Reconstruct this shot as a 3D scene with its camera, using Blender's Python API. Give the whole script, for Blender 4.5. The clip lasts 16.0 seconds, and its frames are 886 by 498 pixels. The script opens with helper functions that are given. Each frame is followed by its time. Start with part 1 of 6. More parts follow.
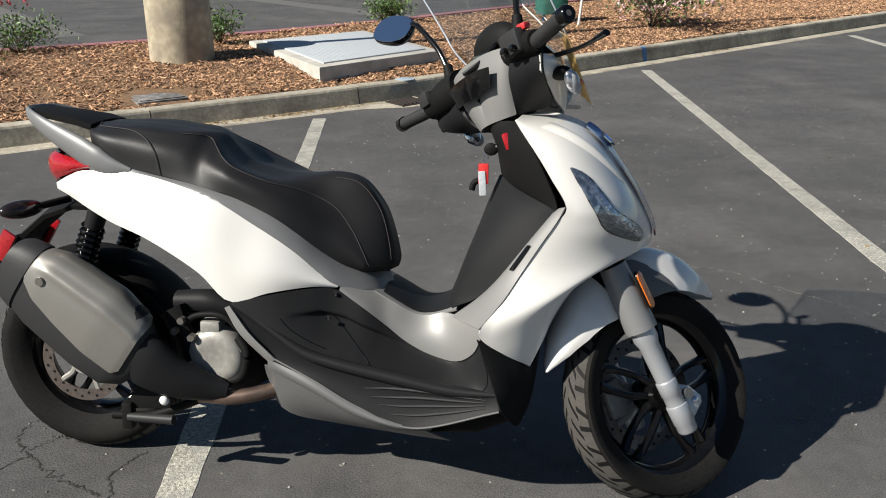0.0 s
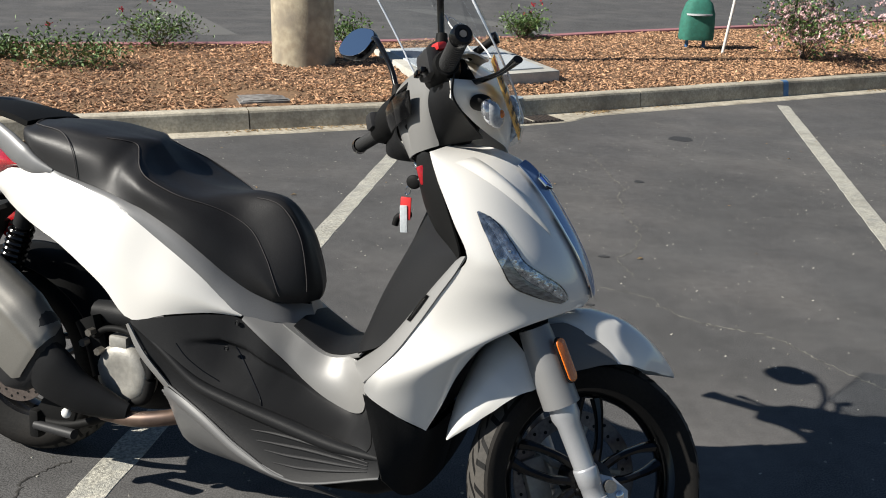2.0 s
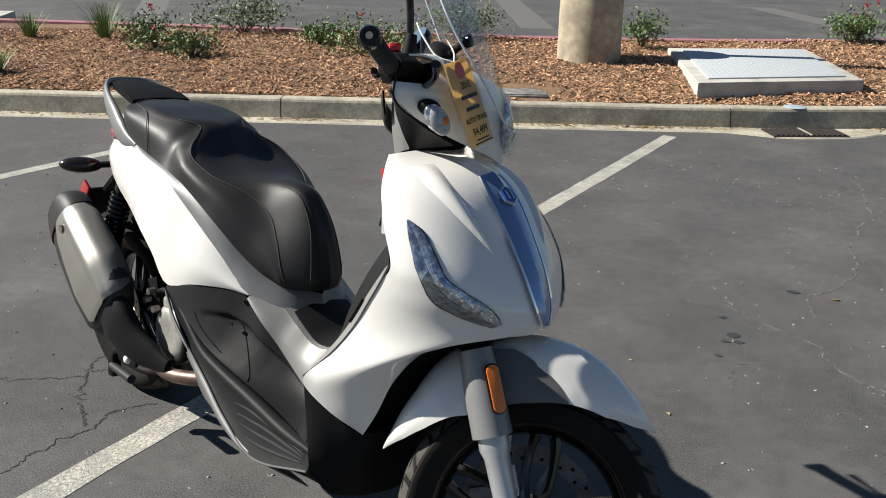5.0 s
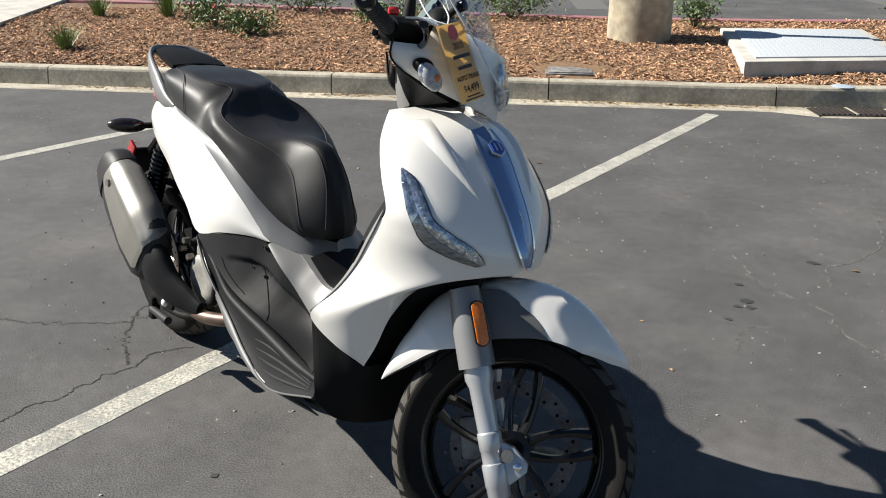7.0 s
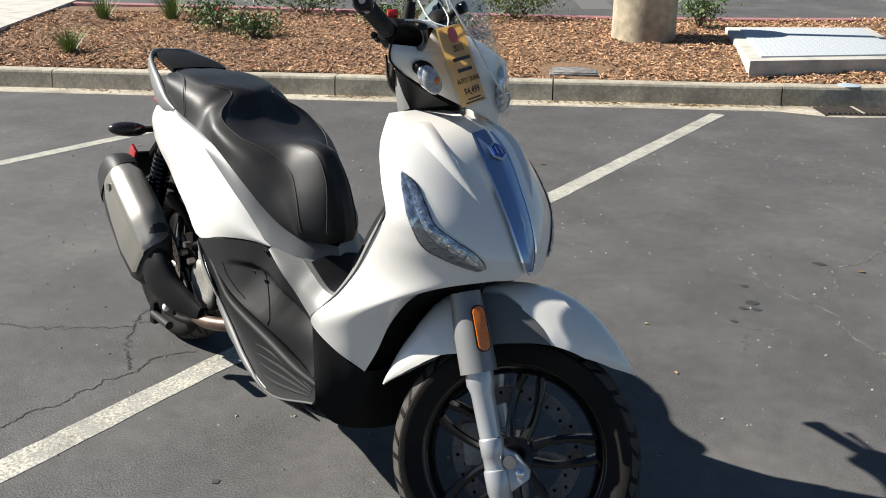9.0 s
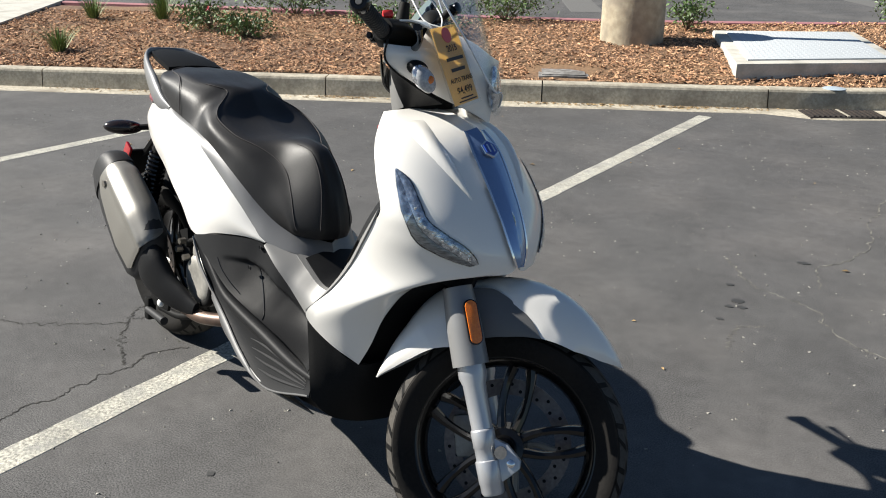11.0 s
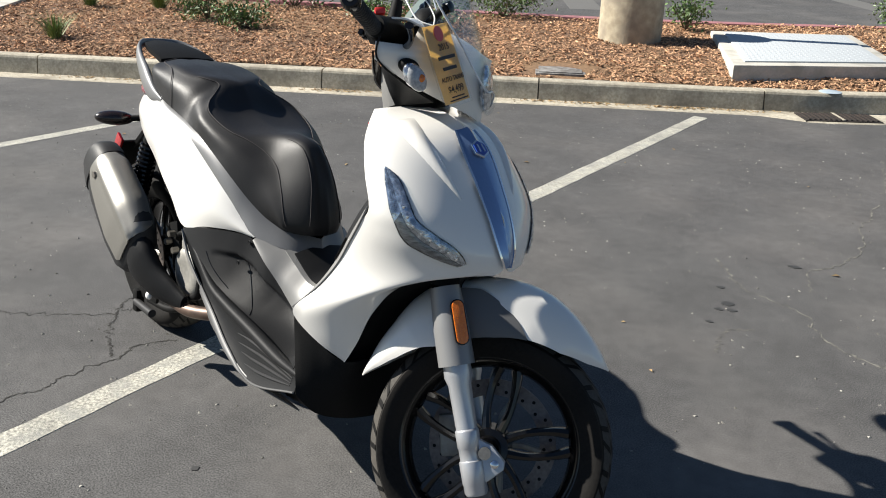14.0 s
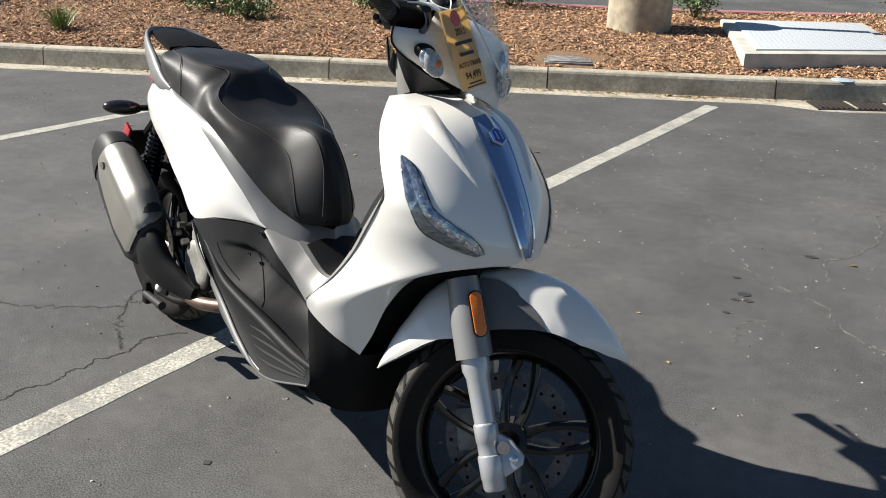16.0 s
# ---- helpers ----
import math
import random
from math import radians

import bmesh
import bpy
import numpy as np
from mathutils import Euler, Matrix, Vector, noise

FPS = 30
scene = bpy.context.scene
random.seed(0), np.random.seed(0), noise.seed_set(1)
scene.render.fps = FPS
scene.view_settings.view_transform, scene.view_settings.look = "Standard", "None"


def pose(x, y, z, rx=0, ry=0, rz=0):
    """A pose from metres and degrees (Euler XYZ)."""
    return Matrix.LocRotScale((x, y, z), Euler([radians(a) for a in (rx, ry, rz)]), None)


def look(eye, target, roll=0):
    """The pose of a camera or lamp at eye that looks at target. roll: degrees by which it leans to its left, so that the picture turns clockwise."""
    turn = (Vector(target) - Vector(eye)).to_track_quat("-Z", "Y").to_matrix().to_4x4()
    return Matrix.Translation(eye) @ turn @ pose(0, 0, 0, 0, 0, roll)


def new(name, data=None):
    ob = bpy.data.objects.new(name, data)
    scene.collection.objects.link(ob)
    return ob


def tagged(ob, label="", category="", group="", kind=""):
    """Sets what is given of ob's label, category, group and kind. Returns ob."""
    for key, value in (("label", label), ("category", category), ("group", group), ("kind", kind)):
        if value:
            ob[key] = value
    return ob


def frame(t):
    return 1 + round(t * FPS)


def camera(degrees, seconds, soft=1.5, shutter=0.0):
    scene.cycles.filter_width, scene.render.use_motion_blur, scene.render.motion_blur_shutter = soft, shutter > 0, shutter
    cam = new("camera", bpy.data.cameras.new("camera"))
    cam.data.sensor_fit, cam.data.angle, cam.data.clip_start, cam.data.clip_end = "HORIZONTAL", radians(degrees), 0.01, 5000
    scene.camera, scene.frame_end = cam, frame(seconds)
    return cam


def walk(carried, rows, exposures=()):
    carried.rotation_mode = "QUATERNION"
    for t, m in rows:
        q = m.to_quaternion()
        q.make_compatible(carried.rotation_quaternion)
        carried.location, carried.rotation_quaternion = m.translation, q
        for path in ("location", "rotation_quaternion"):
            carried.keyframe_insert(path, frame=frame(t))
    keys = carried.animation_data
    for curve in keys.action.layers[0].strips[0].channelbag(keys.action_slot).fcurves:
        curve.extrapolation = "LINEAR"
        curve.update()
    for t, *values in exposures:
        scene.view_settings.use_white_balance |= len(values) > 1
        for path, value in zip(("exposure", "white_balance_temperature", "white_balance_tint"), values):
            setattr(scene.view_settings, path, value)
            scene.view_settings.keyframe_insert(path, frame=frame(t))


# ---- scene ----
cam = camera(52.5, 16.0, soft=1.0)
PATH = [
    (0, (-0.163, -2.68, 1.422), (0.116, -0.821, 0.739), -0.7),
    (0.5, (0.011, -2.694, 1.412), (0.17, -0.817, 0.741), -0.0),
    (1, (0.162, -2.691, 1.421), (0.231, -0.808, 0.75), -0.0),
    (1.5, (0.274, -2.595, 1.398), (0.258, -0.71, 0.73), 0.5),
    (2, (0.423, -2.467, 1.405), (0.351, -0.579, 0.75), 1.5),
    (2.5, (0.575, -2.423, 1.403), (0.394, -0.54, 0.753), 0.6),
    (3, (0.81, -2.414, 1.412), (0.407, -0.574, 0.739), 0.4),
    (3.1, (0.853, -2.427, 1.416), (0.41, -0.596, 0.744), 0.3),
    (3.2, (0.874, -2.403, 1.417), (0.391, -0.586, 0.735), -0.1),
    (5.3, (1.259, -2.206, 1.427), (0.419, -0.528, 0.736), 1.0),
    (5.5, (1.308, -2.233, 1.424), (0.439, -0.576, 0.717), 0.9),
    (6, (1.379, -2.291, 1.418), (0.455, -0.669, 0.7), 0.6),
    (6.5, (1.399, -2.308, 1.413), (0.467, -0.687, 0.702), 0.6),
    (7, (1.407, -2.308, 1.411), (0.488, -0.682, 0.697), 0.4),
    (7.5, (1.403, -2.303, 1.41), (0.491, -0.675, 0.691), 0.4),
    (8, (1.4, -2.292, 1.409), (0.489, -0.67, 0.677), 0.3),
    (8.5, (1.405, -2.287, 1.411), (0.491, -0.665, 0.681), 0.2),
    (9, (1.407, -2.285, 1.412), (0.476, -0.665, 0.699), 0.0),
    (9.2, (1.412, -2.286, 1.41), (0.47, -0.669, 0.703), -0.1),
    (11.3, (1.425, -2.337, 1.417), (0.519, -0.702, 0.706), 0.5),
    (11.5, (1.432, -2.339, 1.418), (0.524, -0.711, 0.692), 0.5),
    (12, (1.429, -2.337, 1.414), (0.518, -0.72, 0.667), 0.8),
    (12.5, (1.426, -2.335, 1.415), (0.513, -0.717, 0.674), 0.9),
    (13, (1.428, -2.333, 1.42), (0.519, -0.709, 0.687), 1.2),
    (13.5, (1.433, -2.329, 1.422), (0.53, -0.7, 0.694), 1.4),
    (14, (1.43, -2.315, 1.424), (0.533, -0.68, 0.703), 1.7),
    (14.5, (1.423, -2.309, 1.425), (0.519, -0.67, 0.72), 1.7),
    (15, (1.424, -2.309, 1.424), (0.496, -0.683, 0.721), 1.5),
    (15.5, (1.421, -2.303, 1.417), (0.472, -0.696, 0.697), 1.2),
    (16, (1.388, -2.292, 1.404), (0.484, -0.668, 0.665), 1.4),
]
walk(cam, [(t, look(eye, target, roll)) for t, eye, target, roll in PATH],
     [(0.0, 0.60), (1.5, 0.65), (3.0, 0.72), (5.5, 0.84), (6.2, 0.97), (7.0, 0.99), (12.0, 1.05), (16.0, 1.01)])

# ---- light ----
SUN_WAY = Vector((1.40, 0.45, -1.105)).normalized()
world = bpy.data.worlds.new("sky")
scene.world = world
world.use_nodes = True
wn, wl = world.node_tree.nodes, world.node_tree.links
sky = wn.new("ShaderNodeTexSky")
sky.sky_type = 'NISHITA'
sky.sun_disc = False
sky.sun_elevation = math.asin(-SUN_WAY.z)
sky.sun_rotation = math.atan2(-SUN_WAY.x, -SUN_WAY.y)
sky.air_density, sky.dust_density, sky.ozone_density = 1.0, 0.2, 3.0
wl.new(sky.outputs[0], wn["Background"].inputs[0])
wn["Background"].inputs[1].default_value = 0.039
sun = new("sun", bpy.data.lights.new("sun", 'SUN'))
sun.data.energy, sun.data.angle, sun.data.color = 5.0, radians(0.55), (1.0, 0.955, 0.87)
sun.matrix_world = look((-8, -3, 8), Vector((-8, -3, 8)) + SUN_WAY)


# ---- materials ----
def mat(name, color, rough=0.5, metal=0.0, color2=None, scale=30.0, detail=4.0, bump=0.0, bump_scale=None, coat=0.0,
        spec=0.5, big=None, big_scale=1.5, rough_var=0.0, rand=0.0, stretch=None):
    """Surface with a fine grain (color to color2), a broad stain layer (big) and a relief."""
    m = bpy.data.materials.new(name)
    m.use_nodes = True
    n, l = m.node_tree.nodes, m.node_tree.links
    b = n["Principled BSDF"]
    b.inputs["Base Color"].default_value = (*color, 1)
    b.inputs["Roughness"].default_value = rough
    b.inputs["Metallic"].default_value = metal
    b.inputs["Coat Weight"].default_value = coat
    b.inputs["Coat Roughness"].default_value = 0.06
    b.inputs["Specular IOR Level"].default_value = spec
    tc = n.new("ShaderNodeTexCoord")
    vec = tc.outputs["Object"]
    if stretch:
        mp = n.new("ShaderNodeMapping")
        mp.inputs["Scale"].default_value = stretch
        l.new(vec, mp.inputs["Vector"])
        vec = mp.outputs["Vector"]

    def grain(sc, de):
        t = n.new("ShaderNodeTexNoise")
        t.inputs["Scale"].default_value, t.inputs["Detail"].default_value = sc, de
        l.new(vec, t.inputs["Vector"])
        return t.outputs["Fac"]

    def ramp(fac, lo, hi):
        r = n.new("ShaderNodeMapRange")
        r.inputs["From Min"].default_value, r.inputs["From Max"].default_value = lo, hi
        l.new(fac, r.inputs["Value"])
        return r.outputs["Result"]

    def blend(fac, a, c):
        x = n.new("ShaderNodeMix")
        x.data_type = 'RGBA'
        l.new(fac, x.inputs["Factor"])
        for k, v in ((6, a), (7, c)):
            if isinstance(v, tuple):
                x.inputs[k].default_value = (*v, 1)
            else:
                l.new(v, x.inputs[k])
        return x.outputs[2]

    out = color
    if color2:
        out = blend(ramp(grain(scale, detail), 0.35, 0.65), color, color2)
    if big:
        out = blend(ramp(grain(big_scale, 5), 0.45, 0.75), out, big)
    if rand:
        oi = n.new("ShaderNodeObjectInfo")
        hs = n.new("ShaderNodeHueSaturation")
        l.new(ramp_value(n, l, oi.outputs["Random"], 1 - rand, 1 + rand), hs.inputs["Value"])
        if isinstance(out, tuple):
            hs.inputs["Color"].default_value = (*out, 1)
        else:
            l.new(out, hs.inputs["Color"])
        out = hs.outputs["Color"]
    if not isinstance(out, tuple):
        l.new(out, b.inputs["Base Color"])
    if rough_var:
        l.new(ramp_value(n, l, grain(scale * 0.4, 4), rough - rough_var, rough + rough_var), b.inputs["Roughness"])
    if bump:
        bp = n.new("ShaderNodeBump")
        bp.inputs["Strength"].default_value, bp.inputs["Distance"].default_value = bump, 0.004
        l.new(grain(bump_scale or scale, 3), bp.inputs["Height"])
        l.new(bp.outputs[0], b.inputs["Normal"])
    return m


def ramp_value(n, l, fac, lo, hi):
    r = n.new("ShaderNodeMapRange")
    r.inputs["To Min"].default_value, r.inputs["To Max"].default_value = lo, hi
    l.new(fac, r.inputs["Value"])
    return r.outputs["Result"]


def island_tint(m, amount):
    """Every loose piece of one mesh gets its own brightness."""
    n, l = m.node_tree.nodes, m.node_tree.links
    b = n["Principled BSDF"]
    ge = n.new("ShaderNodeNewGeometry")
    hs = n.new("ShaderNodeHueSaturation")
    l.new(ramp_value(n, l, ge.outputs["Random Per Island"], 1 - amount, 1 + amount), hs.inputs["Value"])
    sock = b.inputs["Base Color"]
    if sock.links:
        l.new(sock.links[0].from_socket, hs.inputs["Color"])
    else:
        hs.inputs["Color"].default_value = sock.default_value
    l.new(hs.outputs["Color"], sock)
    return m


def glass(name, color, rough=0.02, ior=1.45):
    m = bpy.data.materials.new(name)
    m.use_nodes = True
    b = m.node_tree.nodes["Principled BSDF"]
    b.inputs["Base Color"].default_value = (*color, 1)
    b.inputs["Roughness"].default_value = rough
    b.inputs["Transmission Weight"].default_value = 1.0
    b.inputs["IOR"].default_value = ior
    return m


def clear_sheet(name, color, gloss=0.06, film=0.06):
    """Thin clear plastic: lets light through, with a faint glossy film."""
    m = bpy.data.materials.new(name)
    m.use_nodes = True
    n, l = m.node_tree.nodes, m.node_tree.links
    n.remove(n["Principled BSDF"])
    a, g, x = n.new("ShaderNodeBsdfTransparent"), n.new("ShaderNodeBsdfGlossy"), n.new("ShaderNodeMixShader")
    a.inputs[0].default_value = (*color, 1)
    g.inputs["Roughness"].default_value = gloss
    x.inputs[0].default_value = film
    l.new(a.outputs[0], x.inputs[1])
    l.new(g.outputs[0], x.inputs[2])
    l.new(x.outputs[0], n["Material Output"].inputs[0])
    return m


def mottle(m, *layers):
    """Broad patches over a surface: (scale, darkest, lightest) of each layer multiplies its colour."""
    n, l = m.node_tree.nodes, m.node_tree.links
    sock = n["Principled BSDF"].inputs["Base Color"]
    for scale, lo, hi in layers:
        tc, t, r, h = (n.new("ShaderNode" + k) for k in ("TexCoord", "TexNoise", "MapRange", "HueSaturation"))
        t.inputs["Scale"].default_value, t.inputs["Detail"].default_value = scale, 6
        r.inputs["From Min"].default_value, r.inputs["From Max"].default_value = 0.32, 0.68
        r.inputs["To Min"].default_value, r.inputs["To Max"].default_value = lo, hi
        l.new(tc.outputs["Object"], t.inputs["Vector"])
        l.new(t.outputs["Fac"], r.inputs["Value"])
        l.new(r.outputs["Result"], h.inputs["Value"])
        l.new(sock.links[0].from_socket, h.inputs["Color"])
        l.new(h.outputs["Color"], sock)
    return m


ASPHALT = mottle(mat("asphalt", (0.029, 0.0287, 0.0290), 0.82, color2=(0.132, 0.1295, 0.128), scale=230, detail=12, bump=0.16, bump_scale=650, spec=0.28,
                     big=(0.114, 0.109, 0.105), big_scale=1.3, rough_var=0.05), (0.55, 0.90, 1.10), (3.4, 0.90, 1.12), (19, 0.90, 1.10))
PAINT = mottle(mat("worn_white_paint", (0.56, 0.54, 0.46), 0.8, color2=(0.20, 0.193, 0.17), scale=110, detail=10, bump=0.7, bump_scale=260,
                   big=(0.26, 0.26, 0.24), big_scale=16), (5, 0.86, 1.14))
CONCRETE = mottle(mat("concrete", (0.52, 0.475, 0.38), 0.9, color2=(0.38, 0.34, 0.265), scale=55, detail=6, bump=0.4, bump_scale=150,
                      big=(0.25, 0.22, 0.17), big_scale=4, rand=0.10), (2.2, 0.78, 1.12), (26, 0.84, 1.12))
SEAM = mat("patched_asphalt", (0.135, 0.132, 0.125), 0.9, color2=(0.10, 0.098, 0.094), scale=90, detail=8)
PADCON = mat("pale_concrete", (0.52, 0.50, 0.45), 0.9, color2=(0.45, 0.43, 0.38), scale=60, bump=0.2, bump_scale=200, big=(0.30, 0.29, 0.25), big_scale=5)
OLDLID = mat("weathered_grey_lid", (0.26, 0.25, 0.24), 0.9, color2=(0.12, 0.11, 0.10), scale=22, detail=6, bump=0.3, bump_scale=80)
LIDCON = mat("grey_polymer_lid", (0.47, 0.50, 0.52), 0.8, color2=(0.41, 0.44, 0.46), scale=120, bump=0.4, bump_scale=90)
PILLAR = mat("weathered_concrete", (0.46, 0.40, 0.29), 0.9, color2=(0.33, 0.28, 0.20), scale=14, detail=8, bump=0.5, bump_scale=60,
             big=(0.22, 0.19, 0.15), big_scale=4)
PINK = mat("faded_red_paint", (0.36, 0.15, 0.16), 0.85, color2=(0.28, 0.13, 0.14), scale=25, bump=0.2)
SOIL = mat("mulch_bed", (0.052, 0.028, 0.016), 0.95, color2=(0.24, 0.135, 0.075), scale=45, detail=8, bump=1.0, bump_scale=60, big=(0.26, 0.16, 0.08), big_scale=1.3)
CHIP = island_tint(mat("bark_chip", (0.31, 0.170, 0.096), 0.9, color2=(0.52, 0.315, 0.18), scale=25), 0.75)
IRON = mat("rusty_iron", (0.022, 0.020, 0.019), 0.8, metal=0.3, color2=(0.045, 0.034, 0.028), scale=40, bump=0.2)
CRACK = mat("crack_filler", (0.20, 0.19, 0.165), 0.95, color2=(0.05, 0.05, 0.047), scale=30, detail=5)
CRACKD = mat("open_crack", (0.016, 0.015, 0.014), 0.95, color2=(0.05, 0.048, 0.044), scale=40, detail=5)
STAIN = mat("oil_stain", (0.028, 0.028, 0.028), 0.7, color2=(0.04, 0.04, 0.04), scale=60)
LEAF = island_tint(mat("leaf", (0.075, 0.135, 0.035), 0.5, color2=(0.10, 0.17, 0.045), scale=12), 0.45)
STEM = mat("stem", (0.13, 0.10, 0.06), 0.8, color2=(0.09, 0.06, 0.04), scale=30)
GRASS = island_tint(mat("grass_blade", (0.10, 0.17, 0.04), 0.6, color2=(0.14, 0.21, 0.06), scale=9), 0.4)
PETAL = island_tint(mat("pink_petal", (0.74, 0.46, 0.47), 0.7, color2=(0.72, 0.54, 0.52), scale=20), 0.25)
REDPETAL = mat("red_petal", (0.45, 0.02, 0.04), 0.6, color2=(0.35, 0.01, 0.02), scale=20)
CANVAS = mat("green_canvas", (0.03, 0.17, 0.125), 0.8, color2=(0.025, 0.13, 0.095), scale=25, bump=0.3, bump_scale=40)
WHITEPOST = mat("white_post", (0.7, 0.69, 0.65), 0.6, color2=(0.6, 0.58, 0.54), scale=20)
BLUEMARK = mat("blue_marker", (0.05, 0.14, 0.32), 0.7, color2=(0.08, 0.18, 0.34), scale=30)

PEARL = mat("pearl_white_paint", (0.75, 0.732, 0.69), 0.30, color2=(0.77, 0.752, 0.71), scale=700, coat=1.0, spec=0.6)
SILVER = mat("silver_grey_paint", (0.230, 0.227, 0.220), 0.46, metal=0.25, spec=0.35, color2=(0.250, 0.247, 0.239), scale=900, coat=0.06)
TRIMG = mat("mid_grey_paint", (0.195, 0.196, 0.198), 0.42, metal=0.2, spec=0.35, color2=(0.165, 0.166, 0.167), scale=900, coat=0.1)
TITAN = mat("titanium_grey_paint", (0.115, 0.115, 0.115), 0.48, metal=0.2, spec=0.35, color2=(0.135, 0.135, 0.135), scale=900, coat=0.08)
BLACKP = mat("textured_black_plastic", (0.0115, 0.0118, 0.0126), 0.5, spec=0.12, color2=(0.016, 0.0163, 0.0172), scale=500, bump=0.12, bump_scale=900)
MATTEB = mat("matt_black_plastic", (0.007, 0.007, 0.007), 0.62, spec=0.12, color2=(0.010, 0.010, 0.010), scale=300, bump=0.1, bump_scale=600)
GLOSSB = mat("gloss_black_paint", (0.003, 0.003, 0.0035), 0.16, spec=0.4, color2=(0.005, 0.005, 0.005), scale=90, coat=0.05)
DARKGREY = mat("dark_grey_plastic", (0.026, 0.026, 0.027), 0.5, spec=0.25, color2=(0.032, 0.032, 0.033), scale=400, bump=0.1, bump_scale=700)
LEATHER = mat("black_vinyl", (0.013, 0.0127, 0.0132), 0.47, spec=0.32, color2=(0.017, 0.0165, 0.017), scale=350, bump=0.12, bump_scale=520, rough_var=0.06)
THREAD = mat("grey_thread", (0.030, 0.026, 0.027), 0.8, color2=(0.045, 0.04, 0.04), scale=300)
RUBBER = mat("tyre_rubber", (0.009, 0.0088, 0.0088), 0.75, spec=0.12, color2=(0.013, 0.0125, 0.012), scale=120, bump=0.15, big=(0.019, 0.017, 0.015), big_scale=6)
TREAD = mat("dusty_tread_rubber", (0.052, 0.050, 0.047), 0.9, spec=0.15, color2=(0.070, 0.067, 0.062), scale=120, bump=0.15, big=(0.085, 0.077, 0.067), big_scale=7)
GRIPR = mat("grip_rubber", (0.016, 0.016, 0.016), 0.65, color2=(0.022, 0.022, 0.022), scale=200, bump=0.4, bump_scale=400)
ALLOY = mat("cast_alloy", (0.37, 0.355, 0.32), 0.5, metal=0.3, color2=(0.29, 0.28, 0.255), scale=60, bump=0.12, bump_scale=200)
FORKAL = mat("silver_fork_paint", (0.44, 0.45, 0.47), 0.32, metal=0.45, color2=(0.48, 0.49, 0.51), scale=600, coat=0.3)
FORKG = mat("grey_fork_guard_paint", (0.22, 0.22, 0.22), 0.42, metal=0.25, spec=0.4, color2=(0.245, 0.245, 0.245), scale=900, coat=0.1)
DISC = mat("worn_disc_steel", (0.20, 0.165, 0.145), 0.42, metal=0.7, color2=(0.14, 0.115, 0.105), scale=120)
CHROME = mat("chrome", (0.75, 0.76, 0.78), 0.08, metal=1.0, color2=(0.70, 0.71, 0.73), scale=40)
STEEL = mat("brushed_steel", (0.27, 0.25, 0.22), 0.36, metal=0.7, color2=(0.21, 0.195, 0.175), scale=150)
MUFFLER = mat("brushed_muffler_cover", (0.27, 0.26, 0.235), 0.40, metal=0.5, color2=(0.22, 0.21, 0.19), scale=300, stretch=(1, 1, 8))
HOTPIPE = mat("heat_stained_pipe", (0.21, 0.145, 0.11), 0.45, metal=0.7, color2=(0.12, 0.085, 0.07), scale=18)
MIRRORM = mat("mirror_face", (0.85, 0.88, 0.92), 0.02, metal=1.0)
AMBER = mat("amber_reflector", (0.75, 0.20, 0.015), 0.25, color2=(0.62, 0.13, 0.01), scale=260, coat=0.6, bump=0.3, bump_scale=500)
REDLENS = mat("red_lens", (0.42, 0.012, 0.018), 0.12, color2=(0.30, 0.008, 0.012), scale=120, coat=0.7)
SMOKE = mat("smoked_lens", (0.012, 0.010, 0.010), 0.2, color2=(0.02, 0.012, 0.01), scale=90, coat=0.2)
LAMPIN = mat("lamp_reflector", (0.86, 0.88, 0.92), 0.10, metal=0.85, color2=(0.30, 0.32, 0.36), scale=75, detail=1, bump=0.9, bump_scale=60)
LAMPDK = mat("lamp_ribbed_lens", (0.10, 0.105, 0.11), 0.12, metal=0.5, color2=(0.26, 0.27, 0.28), scale=70, coat=0.8, stretch=(1, 0.25, 3))
# chest strip: its blue is the sky's reflection, put into the base colour
SKYTIE = mat("sky_tinted_grille", (0.18, 0.27, 0.45), 0.22, metal=0.6, color2=(0.20, 0.295, 0.48), scale=300, coat=0.6)
TAGY = mat("yellow_card", (0.74, 0.54, 0.25), 0.6, color2=(0.69, 0.49, 0.22), scale=18)
glow = TAGY.node_tree.nodes.new("ShaderNodeBsdfTranslucent")
glow.inputs["Color"].default_value = (0.74, 0.54, 0.25, 1)
both = TAGY.node_tree.nodes.new("ShaderNodeMixShader")
both.inputs["Fac"].default_value = 0.45
TAGY.node_tree.links.new(TAGY.node_tree.nodes["Principled BSDF"].outputs["BSDF"], both.inputs[1])
TAGY.node_tree.links.new(glow.outputs["BSDF"], both.inputs[2])
TAGY.node_tree.links.new(both.outputs["Shader"], TAGY.node_tree.nodes["Material Output"].inputs["Surface"])
tn, tl = TAGY.node_tree.nodes, TAGY.node_tree.links
tr, tm = tn.new("ShaderNodeBsdfTranslucent"), tn.new("ShaderNodeMixShader")
tr.inputs[0].default_value, tm.inputs[0].default_value = (0.90, 0.70, 0.34, 1), 0.6
tl.new(tn["Principled BSDF"].outputs[0], tm.inputs[1])
tl.new(tr.outputs[0], tm.inputs[2])
tl.new(tm.outputs[0], tn["Material Output"].inputs[0])
INK = mat("black_ink", (0.02, 0.02, 0.025), 0.6)
TAGRED = mat("red_print", (0.55, 0.08, 0.09), 0.5)
KEYRED = mat("red_plastic", (0.6, 0.03, 0.03), 0.4)
WHITETIE = mat("white_nylon", (0.75, 0.75, 0.73), 0.4)
CLEAR = clear_sheet("clear_screen", (0.90, 0.92, 0.94), 0.05, 0.10)
